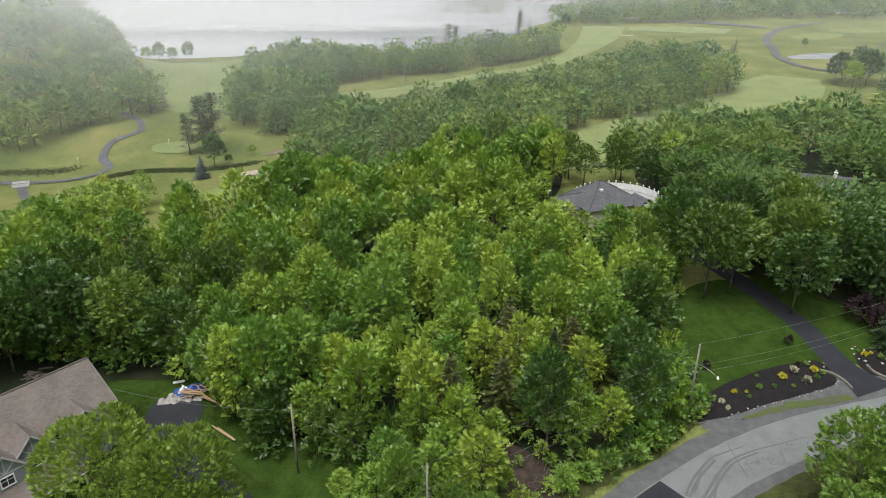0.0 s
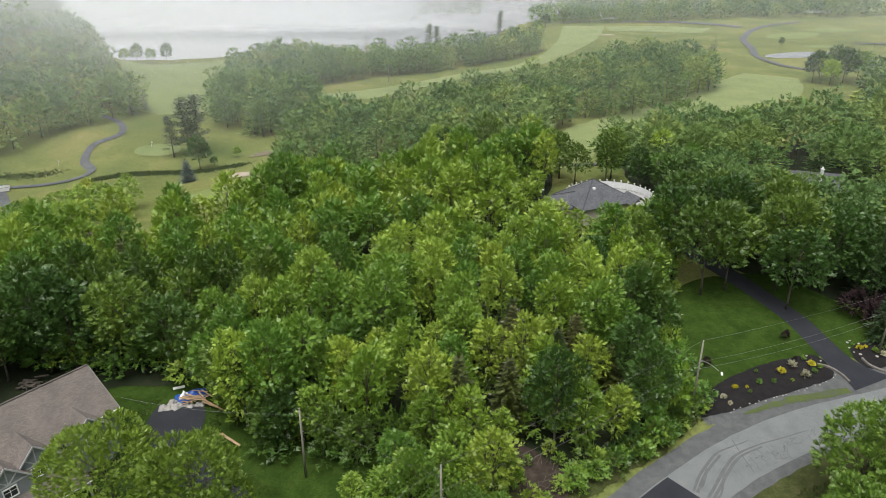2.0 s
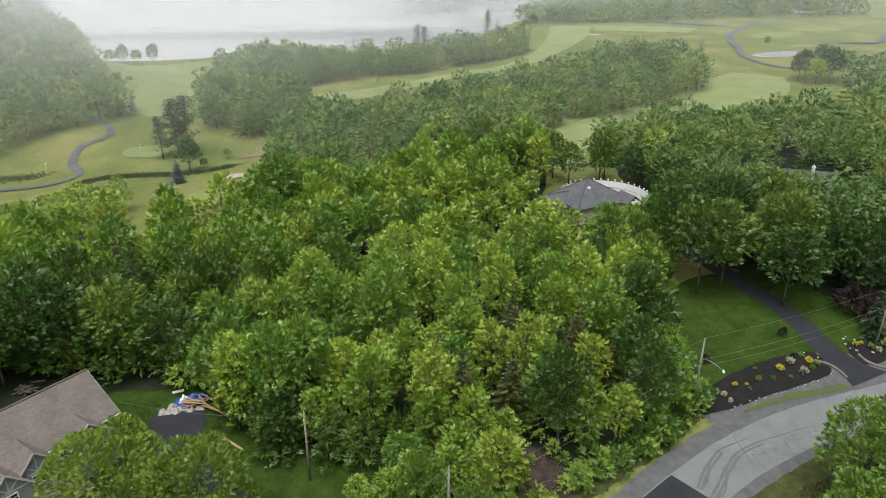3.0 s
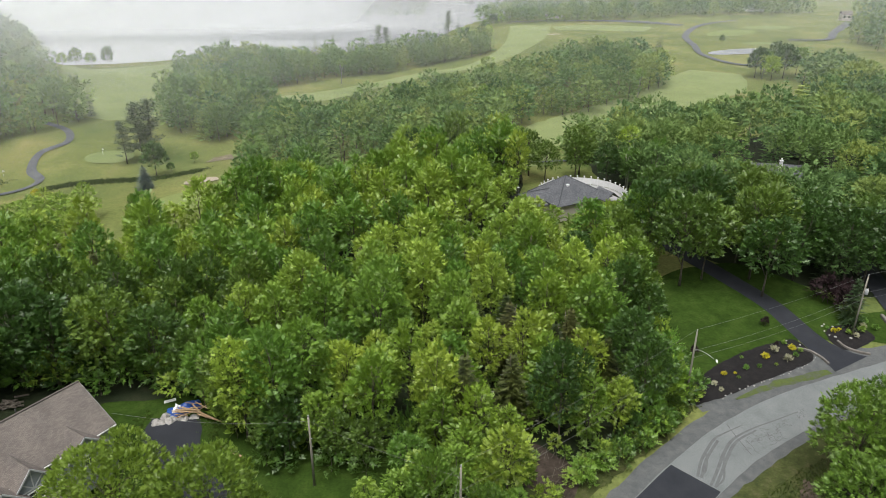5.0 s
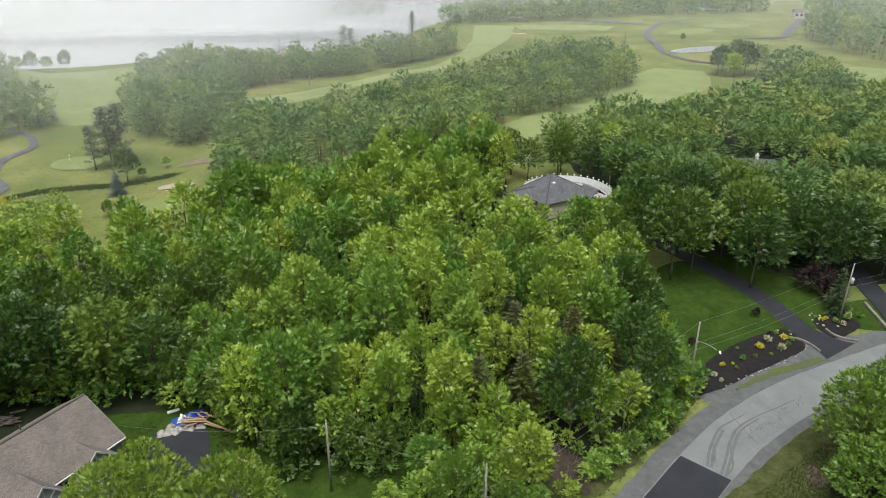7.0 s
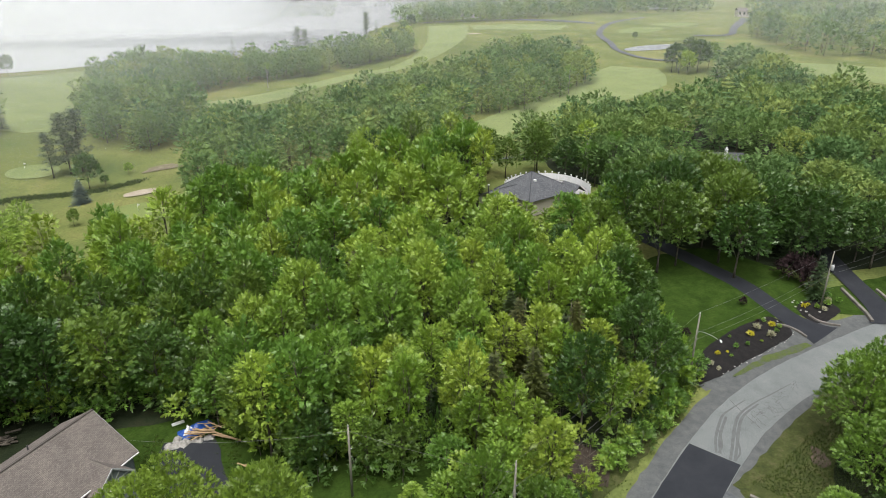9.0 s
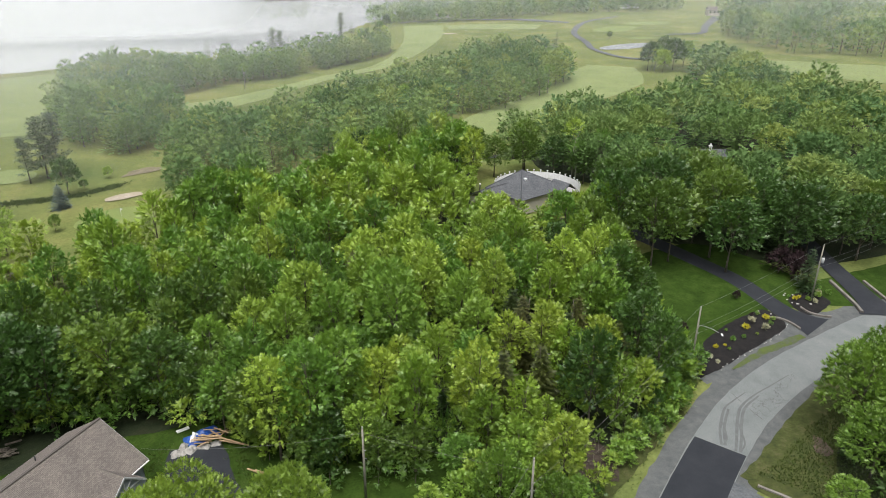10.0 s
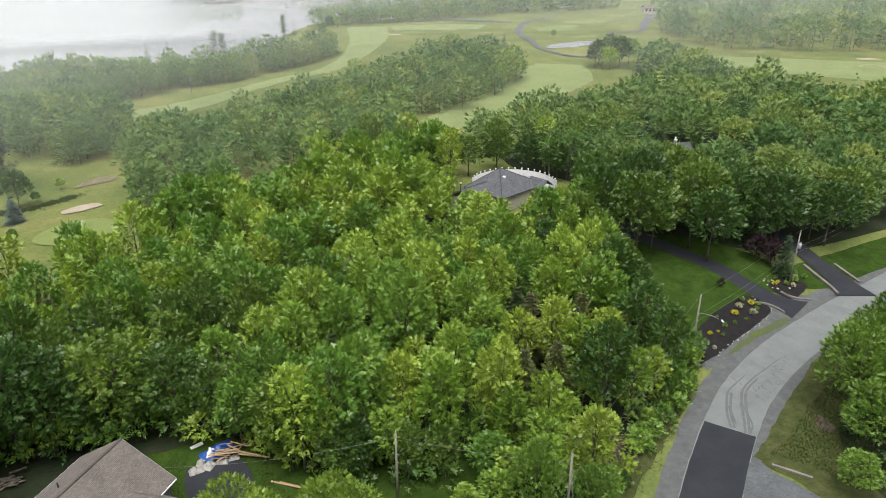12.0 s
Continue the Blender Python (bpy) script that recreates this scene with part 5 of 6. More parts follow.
def gable_front(house, x, yc, half, z_eave, z_ridge, x_back, roof_mat, over=0.35):
    """A gabled bay that faces +x: wall, two roof slopes, white rakes and boards."""
    wall = [(x, yc - half, 0.2), (x, yc + half, 0.2), (x, yc + half, z_eave), (x, yc, z_ridge - 0.12), (x, yc - half, z_eave)]
    back = [(x - 0.25, b, c) for a, b, c in wall]
    faces = [(0, 1, 2, 3, 4), (9, 8, 7, 6, 5)] + [(i, i + 5, (i + 1) % 5 + 5, (i + 1) % 5) for i in range(5)]
    put("gable_wall", wall + back, faces, M_SIDING, house, "grey-blue sided gable wall")
    for s in (-1, 1):
        block("side_wall", (min(x_back, x - 0.25), yc + s * half - (0.22 if s > 0 else 0), 0.2), (x - 0.25, yc + s * half + (0 if s > 0 else 0.22), z_eave - 0.05), M_SIDING, house, "grey-blue sided wall")
        slope = (z_ridge - z_eave) / half
        e = half + over
        ze = z_ridge - slope * e
        roof_plane("roof", [(x + over, yc + s * e, ze), (x_back, yc + s * e, ze), (x_back, yc, z_ridge), (x + over, yc, z_ridge)], house, roof_mat)
        board("rake", (x + over, yc + s * e, ze - 0.1), (x + over, yc, z_ridge - 0.1), 0.07, 0.2, M_TRIM, house, "white rake board")
        board("trim", (x + 0.03, yc + s * half * 0.5, (z_eave + z_ridge) / 2 - 0.1), (x + 0.03, yc, z_eave - 0.1), 0.06, 0.14, M_TRIM, house, "white trim board")
    board("trim", (x + 0.04, yc - half, z_eave - 0.1), (x + 0.04, yc + half, z_eave - 0.1), 0.06, 0.16, M_TRIM, house, "white trim board")
    board("trim", (x + 0.03, yc, z_eave), (x + 0.03, yc, z_ridge - 0.2), 0.06, 0.12, M_TRIM, house, "white trim board")


z_h = 4.0
h1 = empty("house", -48.8, 80.6, z_h, -38.1, "two-storey house with brown-grey shingle roof and grey-blue gables", "house")
RZ, EZ, EX, LEN = 14.3 - z_h, 10.25 - z_h, 6.4, 19.0
roof_plane("roof", [(EX, 0.4, EZ), (EX, -LEN, EZ), (0, -LEN, RZ), (0, 0.4, RZ)], h1, M_ROOF_BROWN, 0.2, "brown-grey asphalt shingle slope")
roof_plane("roof", [(-EX, 0.4, EZ), (-EX, -LEN, EZ), (0, -LEN, RZ), (0, 0.4, RZ)], h1, M_ROOF_BROWN, 0.2, "brown-grey asphalt shingle slope")
board("ridge_cap", (0, 0.42, RZ + 0.03), (0, -LEN, RZ + 0.03), 0.3, 0.06, M_ROOF_BROWN, h1, "shingled ridge cap")
for s in (-1, 1):
    board("rake", (s * EX, 0.42, EZ - 0.1), (0, 0.42, RZ - 0.1), 0.06, 0.16, M_DECK, h1, "grey rake board")
    board("gutter", (s * (EX + 0.06), 0.4, EZ - 0.16), (s * (EX + 0.06), -LEN, EZ - 0.16), 0.12, 0.13, M_WHITE, h1, "white eaves gutter")
    block("wall", (min(s * 5.8, s * 5.55), -LEN + 0.5, -1), (max(s * 5.8, s * 5.55), 0, EZ - 0.1), M_SIDING, h1, "grey-blue sided wall")
for yy in (0.0, -LEN + 0.7):
    v = [(-5.8, yy, -1), (5.8, yy, -1), (5.8, yy, EZ + 0.1), (0, yy, RZ - 0.25), (-5.8, yy, EZ + 0.1)]
    put("end_wall", v + [(a, b - 0.24, c) for a, b, c in v], [(0, 1, 2, 3, 4), (9, 8, 7, 6, 5)] + [(i, i + 5, (i + 1) % 5 + 5, (i + 1) % 5) for i in range(5)], M_SIDING, h1, "grey-blue sided gable end")
gable_front(h1, 7.5, -4.4, 2.4, 9.9 - z_h, 12.0 - z_h, 2.6, M_ROOF_BROWN)
gable_front(h1, 7.6, -11.0, 2.7, 9.4 - z_h, 12.2 - z_h, 2.6, M_ROOF_BROWN)
gable_front(h1, 8.3, -14.6, 2.5, 9.2 - z_h, 11.8 - z_h, 3.2, M_ROOF_BROWN)
window(7.62, -10.9, 8.3 - z_h, 1.7, 1.25, h1)
window(8.32, -14.6, 8.1 - z_h, 1.4, 1.2, h1)
window(7.52, -4.4, 8.5 - z_h, 1.1, 1.2, h1)
window(5.82, -7.2, 8.6 - z_h, 1.2, 1.2, h1)
roof_plane("porch_roof", [(11.2, -6.8, 5.9 - z_h), (11.2, -LEN, 5.9 - z_h), (7.6, -LEN, 7.3 - z_h), (7.6, -6.8, 7.3 - z_h)], h1, M_ROOF_BROWN, 0.15, "brown-grey shingled porch roof")
board("gutter", (11.25, -6.8, 5.78 - z_h), (11.25, -LEN, 5.78 - z_h), 0.12, 0.13, M_WHITE, h1, "white eaves gutter")
for yy in (-7.2, -10.5, -14, -17.5):
    block("post", (10.8, yy - 0.12, -0.8), (11.04, yy + 0.12, 5.75 - z_h), M_WHITE, h1, "white porch post")
round_bar("vent_pipe", [(-2.6, -6.5, RZ - 1.9), (-2.6, -6.5, RZ - 1.0)], [0.09, 0.09], M_CABLE, h1, "black roof vent pipe")

# the hip-roofed house with a round white-fenced terrace
z2 = 6.3
h2 = empty("house", 37.9, 160.0, z2, 22, "house with blue-grey hip roof among trees", "house")
A2, E2, S2 = (0, 0, 13.4 - z2), 9.2 - z2, 8.2
cs = [(-S2, -S2, E2), (S2, -S2, E2), (S2, S2 * 0.55, E2), (-S2, S2 * 0.55, E2)]
for i in range(4):
    roof_plane("roof", [cs[i], cs[(i + 1) % 4], A2], h2, M_ROOF_GREY, 0.18, "blue-grey shingled hip")
    board("hip_cap", Vector(cs[i]) + Vector((0, 0, 0.04)), Vector(A2) + Vector((0, 0, 0.04)), 0.24, 0.06, M_ROOF_GREY, h2, "shingled hip cap")
for q in (-4.4, 4.4):
    roof_plane("roof", [(-14, q, E2 - 0.6), (-3.4, q, E2 - 0.6), (-3.4, 0, E2 + 1.7), (-14, 0, E2 + 1.7)], h2, M_ROOF_GREY, 0.18, "blue-grey shingled wing roof")
board("ridge_cap", (-14, 0, E2 + 1.74), (-4, 0, E2 + 1.74), 0.24, 0.06, M_ROOF_GREY, h2, "shingled ridge cap")
block("wall", (-7.6, -7.6, -1.2), (7.6, 4.0, E2 - 0.2), M_PALESIDING, h2, "beige sided wall")
block("wing_wall", (-13.6, -3.9, -1.2), (-7.6, 3.9, E2 - 0.65), M_PALESIDING, h2, "beige sided wall")
block("vent_hood", (-1.9, -3.2, E2 + 2.3), (-1.2, -2.5, E2 + 3.0), M_WHITE, h2, "white roof vent hood")
round_bar("vent_pipe", [(-13.7, 0.3, E2 + 1.2), (-13.7, 0.3, E2 + 3.1)], [0.14, 0.14], M_CABLE, h2, "dark flue pipe")
round_bar("pipe_cap", [(-13.7, 0.3, E2 + 3.1), (-13.7, 0.3, E2 + 3.35)], [0.24, 0.24], M_WHITE, h2, "white flue cap")
gx0 = 6.4
roof_plane("roof", [(gx0 - 2.4, -10.4, E2 + 0.1), (gx0 - 2.4, -5, E2 + 0.1), (gx0, -5, E2 + 1.9), (gx0, -10.4, E2 + 1.9)], h2, M_ROOF_GREY, 0.15, "small shingled gable roof")
roof_plane("roof", [(gx0 + 2.4, -10.4, E2 + 0.1), (gx0 + 2.4, -5, E2 + 0.1), (gx0, -5, E2 + 1.9), (gx0, -10.4, E2 + 1.9)], h2, M_ROOF_GREY, 0.15, "small shingled gable roof")
terrace = empty("terrace_fence", 43.0, 161.6, 6.9, 0, "round raised terrace with a white panel fence", "fence")
v, f = [(0, 0, 0)], []
for k in range(41):
    a = radians(-25 + 230 * k / 40)
    v.append((11.0 * math.cos(a), 11.0 * math.sin(a), 0))
n = len(v)
v += [(a, b, c - 1.6) for a, b, c in v]
f = [(0, k, k + 1) for k in range(1, 41)] + [(k, k + n, k + n + 1, k + 1) for k in range(1, 41)]
put("deck", v, f, M_DECK, terrace, "grey terrace decking")
for k in range(24):
    a0, a1 = radians(-25 + 230 * k / 24), radians(-25 + 230 * (k + 1) / 24)
    p0, p1 = Vector((10.8 * math.cos(a0), 10.8 * math.sin(a0), 0)), Vector((10.8 * math.cos(a1), 10.8 * math.sin(a1), 0))
    pan = bmesh.new()
    beam(pan, p0 + Vector((0, 0, 0.95)), p1 + Vector((0, 0, 0.95)), 0.06, 1.6)
    part("fence_panel", pan, M_WHITE, terrace)
    post = block("fence_post", (p0.x - 0.1, p0.y - 0.1, 0), (p0.x + 0.1, p0.y + 0.1, 2.1), M_WHITE, terrace)
    block("post_cap", (p0.x - 0.17, p0.y - 0.17, 2.1), (p0.x + 0.17, p0.y + 0.17, 2.28), M_WHITE, post)

# the grey-roofed house deep in the wood
z3 = float(ground_z(97, 172))
h3 = empty("house", 97, 172, z3, -18, "grey-roofed house half hidden by trees", "house")
r3, e3 = 10.9 - z3, 7.8 - z3
for s in (-1, 1):
    roof_plane("roof", [(-9, s * 5.2, e3), (9, s * 5.2, e3), (9, 0, r3), (-9, 0, r3)], h3, M_ROOF_GREY, 0.18, "blue-grey shingled slope")
    for xx in (-8, -2.5):
        roof_plane("roof", [(xx + s * 2.6, -6.6, e3 + 0.4), (xx + s * 2.6, -0.6, e3 + 0.4), (xx, -0.6, r3 + 0.3), (xx, -6.6, r3 + 0.3)], h3, M_ROOF_GREY, 0.15, "blue-grey shingled gable roof")
block("wall", (-8.4, -4.7, -1), (8.4, 4.7, e3 - 0.2), M_PALESIDING, h3, "beige sided wall")
for xx in (-8, -2.5):
    vv = [(xx - 2.1, -6.2, 0), (xx + 2.1, -6.2, 0), (xx + 2.1, -6.2, e3 + 0.6), (xx, -6.2, r3), (xx - 2.1, -6.2, e3 + 0.6)]
    put("gable_wall", vv + [(a, -4.8, c) for a, b, c in vv], [(4, 3, 2, 1, 0), (5, 6, 7, 8, 9)] + [((i + 1) % 5, (i + 1) % 5 + 5, i + 5, i) for i in range(5)], M_PALESIDING, h3, "beige sided gable")
chim = block("chimney", (2.35, -4.5, 0), (3.05, -3.8, 12.9 - z3), M_WHITE, h3, "white chimney")
block("chimney_cap", (2.25, -4.6, 12.9 - z3), (3.15, -3.7, 13.05 - z3), M_WHITE, chim, "white chimney cap")
round_bar("flue", [(2.7, -4.15, 13.05 - z3), (2.7, -4.15, 13.6 - z3)], [0.18, 0.18], M_WHITE, chim, "white flue pipe")


def far_house(x, y, turn, w, d, h, wall_mat, roof_mat, label):
    z = float(ground_z(x, y))
    ob = empty("far_house", x, y, z, turn, label, "house", "far houses")
    block("wall", (-w / 2, -d / 2, -1), (w / 2, d / 2, h), wall_mat, ob)
    for s in (-1, 1):
        roof_plane("roof", [(-w / 2 - 0.5, s * (d / 2 + 0.5), h - 0.1), (w / 2 + 0.5, s * (d / 2 + 0.5), h - 0.1), (w / 2 + 0.5, 0, h + d * 0.28), (-w / 2 - 0.5, 0, h + d * 0.28)], ob, roof_mat, 0.2)
    for k in range(max(2, int(w / 4))):
        block("window", (-w / 2 + 1.2 + k * 3.6, -d / 2 - 0.05, h * 0.45), (-w / 2 + 2.8 + k * 3.6, -d / 2 + 0.02, h * 0.8), M_GLASS, ob, "dark window")


far_house(372, 676, 10, 20, 10, 4.5, M_WHITE, M_ROOF_GREY, "long low white building in fog")
far_house(408, 585, -20, 14, 9, 5.5, M_PALESIDING, M_ROOF_BROWN, "brown-roofed house in fog among trees")
far_house(170, 668, 5, 16, 9, 5, M_PALESIDING, M_ROOF_BROWN, "brown-roofed house in fog among trees")


# ---- single trees of the course and the shore ----
def pine_corners(rng, height, radius, base, clumps, size):
    """A thin pine: flat clumps of needles on bare boughs."""
    out = []
    for k in range(clumps):
        f = (k + rng.uniform(0, 1)) / clumps
        a = rng.uniform(0, 2 * np.pi)
        r = radius * (1 - 0.75 * f) * rng.uniform(0.35, 1.0)
        c = np.array([r * np.cos(a), r * np.sin(a), base + (height - base) * f])
        n = 54
        p = c + rng.normal(0, 1, (n, 3)) * np.array([0.75, 0.75, 0.22]) * radius * 0.3
        ax = rng.normal(0, 1, (n, 3)) * np.array([1, 1, 0.35])
        out.append(leaf_tris(p, ax, rng.normal(0, 0.4, (n, 3)) + np.array([0, 0, 1.0]), np.full(n, size) * rng.uniform(0.7, 1.3, n), np.full(n, size * 0.45), rng))
    return Crown(np.concatenate(out))


def pine_kind(seed, height, radius, base, clumps, label):
    rng = np.random.default_rng(seed)
    me = crown_mesh("crown", [pine_corners(rng, height, radius, base, clumps, 0.8)], M_PINE)
    return TreeKind("pine_tree", me, trunk_mesh(rng, height, height * 0.97, 0.012 * height + 0.05, [], M_BARK), radius, height, label, "conifer", "tall conifers on the course")


pines = [pine_kind(91, 19, 4.0, 4.5, 40, "tall thin pine standing on the fairway's edge"), pine_kind(92, 17, 3.7, 3.5, 40, "tall dark pine with flat clumps of needles")]
firs = [grow_spruce("fir_tree", s, h, r, 0.8, t, 10, 6, 1.0, M_FIR, "dark pointed fir in haze", "conifer", "tall conifers on the course", 0.2) for s, h, r, t in [(93, 12, 2.6, 15), (94, 14, 2.4, 17)]]
blue = grow_spruce("blue_spruce", 95, 7.0, 2.6, 0.3, 14, 13, 8, 0.8, M_BLUESPRUCE, "silvery blue spruce with a broad cone shape", "conifer", "", 0.12)
course = [grow("course_tree", s, h, r, 1.6, 8, 1.0, 6, 0.7, m, M_BARK, lab, "tree", "single trees on the golf course") for s, h, r, m, lab in [
    (96, 12, 4.2, M_DARKLEAF, "rounded dark tree standing alone on grass"), (97, 10, 3.6, M_MAPLE, "rounded green tree standing alone on grass")]]
gold = grow("golden_tree", 98, 6, 2.2, 0.6, 6, 0.6, 6, 0.42, M_YELLOW, M_BARK, "small bright golden-yellow tree", "tree", "")
for k, x, y, s in [(0, -99, 265, 0.85), (1, -94, 268, 1.3), (0, -90.5, 270, 1.2), (0, 4, 558, 1.1), (1, 10, 560, 1.05), (1, 66, 622, 1.0)]:
    pines[k].plant(x, y, s)
for k, x, y, s in [(0, -136, 325, 0.85), (1, -133, 332, 0.8), (0, -42, 521, 1.15), (1, -29, 524, 1.15), (0, -18, 527, 0.7), (0, 36, 560, 0.9), (1, 42, 564, 0.8), (0, 46, 566, 0.6), (0, 170, 424, 0.9), (1, 174, 428, 1.0), (0, 166, 420, 0.7),
                   (1, 62, 600, 1.1), (0, 74, 618, 1.0), (0, 77, 104.6, 0.8), (1, 81, 118, 0.9), (1, -34.5, 95, 0.8), (0, -31, 98, 0.7), (0, 300, 205, 0.9), (1, 288, 212, 0.9), (0, 310, 196, 1.0), (1, -215, 478, 1.1), (1, -222, 470, 1.2), (0, 225, 345, 0.9)]:
    firs[k].plant(x, y, s)
blue.plant(-83, 230, 1.15)
for k, x, y, s in [(0, -84.5, 249, 1.0), (1, -205, 495, 0.9), (0, -197, 497, 1.0), (1, -188, 499, 0.9), (0, -178, 500, 1.0), (1, -80, 252, 0.35), (1, -74, 262, 0.4), (0, 238, 474, 0.45), (1, 95, 600, 0.8), (0, 103, 612, 0.9),
                   (1, 112, 622, 0.9), (0, 84, 560, 0.9), (1, 92, 570, 0.8), (0, 122, 634, 0.9), (1, 76, 585, 0.7), (0, 203, 366, 1.25), (1, 211, 374, 1.3), (0, 217, 362, 1.4), (1, 208, 358, 1.2), (0, 222, 378, 1.3), (1, 228, 368, 1.4), (1, -112, 214, 0.5), (0, -103, 211, 0.45), (0, -80, 206, 0.4)]:
    course[k].plant(x, y, s)
gold.plant(-117, 229, 0.6)
for x, y, s in [(24, 175, 0.8), (31, 178, 0.85), (38, 179.5, 0.85), (46, 178, 0.9), (54, 175, 0.85), (59, 167, 0.8), (20, 169, 0.75), (49, 184, 1.0), (35, 186, 0.9)]:
    darks[rng_t.integers(2)].plant(x, y, s, wide=s * 1.2)


def bare_birch(x, y, height, label, lean=0.4):
    """A pale, thinly crowned trunk that forks high up."""
    rng = np.random.default_rng(int(abs(x) * 10 + y))
    root = empty("birch_tree", x, y, float(ground_z(x, y)), rng.uniform(0, 360), label, "tree", "pale birch trunks")
    pieces = [tube([(0, 0, -0.3), (0.1, 0, height * 0.45), (lean, 0.1, height * 0.75)], [0.2, 0.16, 0.11], 7)]
    for k in range(6):
        a = rng.uniform(0, 6.28)
        z = height * rng.uniform(0.5, 0.78)
        pieces.append(tube([(lean * 0.7, 0.05, z), (lean + 0.8 * math.cos(a), 0.8 * math.sin(a), z + 1.6), (lean + 1.6 * math.cos(a), 1.6 * math.sin(a), z + 2.6 + rng.uniform(0, 1.5))], [0.08, 0.05, 0.025], 5))
    v, f = join(pieces)
    put("trunk", v, f, M_BIRCH, root, smooth=True)
    top = broadleaf(rng, height + 1.5, 2.6, height * 0.72, 4, 0.9, 5, 0.5)
    under(new("crown", crown_mesh("crown", [top], M_MAPLE)), root)


for x, y, h in [(58.5, 173, 15), (57, 168, 10), (65, 170, 12), (40, 292, 14), (52, 300, 12), (-22, 414, 12), (2, 222, 12), (-10, 81, 12), (-3, 79.5, 11), (120, 322, 12), (205, 362, 11)]:
    bare_birch(x, y, h, "pale thin birch trunk with a sparse crown")

# ---- wooded island and headland across the lake ----
def islet(name, x, y, a, b, label, seed, trees):
    v, f = [(x, y, LAKE_LEVEL + 3)], []
    for k in range(28):
        t = 2 * math.pi * k / 28
        r = 1 + 0.2 * noise.noise((2 * math.cos(t), 2 * math.sin(t), seed))
        v.append((x + a * r * math.cos(t), y + b * r * math.sin(t), LAKE_LEVEL - 1))
    f = [(0, 1 + k, 1 + (k + 1) % 28) for k in range(28)]
    tagged(put(name, v, f, M_FLOOR_AND_SHADE, smooth=True), label, "island", "", "structure")
    rng = np.random.default_rng(seed)
    pts = np.stack([x + a * rng.uniform(-0.85, 0.85, trees), y + b * rng.uniform(-0.7, 0.7, trees)], 1)
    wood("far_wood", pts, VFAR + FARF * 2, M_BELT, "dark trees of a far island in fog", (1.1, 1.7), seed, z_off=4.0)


islet("island_1", 46, 1105, 56, 22, "low wooded island in the lake", 5, 60)
islet("island_2", 330, 1180, 160, 40, "low wooded headland across the lake", 6, 130)


# ---- building waste beside the turning place ----
M_TARP = plain("blue_tarpaulin", (0.015, 0.07, 0.3), 0.45, 0.0, 3.0, 0.3)
M_BAG = plain("white_rubble_sacks", (0.33, 0.32, 0.3), 0.6, 0.0, 3.0, 0.4)
M_TIMBER = surface("raw_timber", (0.3, 0.2, 0.11), (0.42, 0.3, 0.18), (0.55, 0.42, 0.28), 1.5, 8.0)
M_EARTH = surface("bare_earth", (0.06, 0.045, 0.035), (0.1, 0.075, 0.06), (0.15, 0.115, 0.09), 0.8, 6.0)


M_LITTER = surface("brown_leaf_litter", (0.022, 0.017, 0.012), (0.045, 0.034, 0.026), (0.08, 0.062, 0.048), 0.9, 6.0, bump=0.7)


def crumpled(name, x, y, a, b, h, seed, mat, label, category, turn=0.0):
    """A crumpled sheet that lies over a heap."""
    n = 16
    v, f = [], []
    for j in range(n + 1):
        for i in range(n + 1):
            u, w = i / n - 0.5, j / n - 0.5
            e = max(0.0, 1 - (2 * abs(u)) ** 3) * max(0.0, 1 - (2 * abs(w)) ** 3)
            z = h * e * (0.55 + 0.6 * noise.noise((u * 4, w * 4, seed))) + 0.12 * noise.noise((u * 13, w * 13, seed + 3)) * e
            v.append((u * a * (1 + 0.15 * noise.noise((w * 5, 1, seed))), w * b * (1 + 0.2 * noise.noise((u * 5, 2, seed))), max(z, 0.02)))
    for j in range(n):
        for i in range(n):
            k = j * (n + 1) + i
            f.append((k, k + 1, k + n + 2, k + n + 1))
    ob = put(name, v, f, mat, smooth=True)
    ob.matrix_basis = pose(x, y, float(ground_z(x, y)) + 0.05, 0, 0, turn)
    return tagged(ob, label, category)


crumpled("tarpaulin", -38.6, 88.9, 4.6, 2.6, 1.1, 3.3, M_TARP, "crumpled bright blue tarpaulin over a waste heap", "tarpaulin", 25)
for k, (x, y, a, b, h, t) in enumerate([(-41.6, 85.9, 1.9, 1.3, 0.9, 10), (-40.0, 86.3, 1.7, 1.4, 0.9, 50), (-38.3, 86.5, 1.5, 1.1, 0.8, -20), (-41.0, 87.2, 1.4, 1.0, 0.9, 70), (-36.8, 86.7, 1.4, 1.0, 0.7, 0)]):
    tagged(crumpled("rubble_sack", x, y, a, b, h, 7.0 + k, M_BAG, "slumped white rubble sack on asphalt", "sack", t), group="rubble sacks")
crumpled("foam_sheet", -39.6, 88.4, 1.6, 0.9, 1.5, 17.0, M_WHITE, "white sheet lying over a blue tarpaulin", "sheet", 60)


def plank(x, y, z, length, turn, tilt, w=0.2, h=0.05, mat=None, label="rough sawn timber plank on a waste heap"):
    bm = bmesh.new()
    box(bm, -length / 2, -w / 2, -h / 2, length / 2, w / 2, h / 2)
    ob = part("plank", bm, mat or M_TIMBER)
    ob.matrix_basis = pose(x, y, float(ground_z(x, y)) + z, 0, tilt, turn)
    tagged(ob, label, "plank", "timber planks")


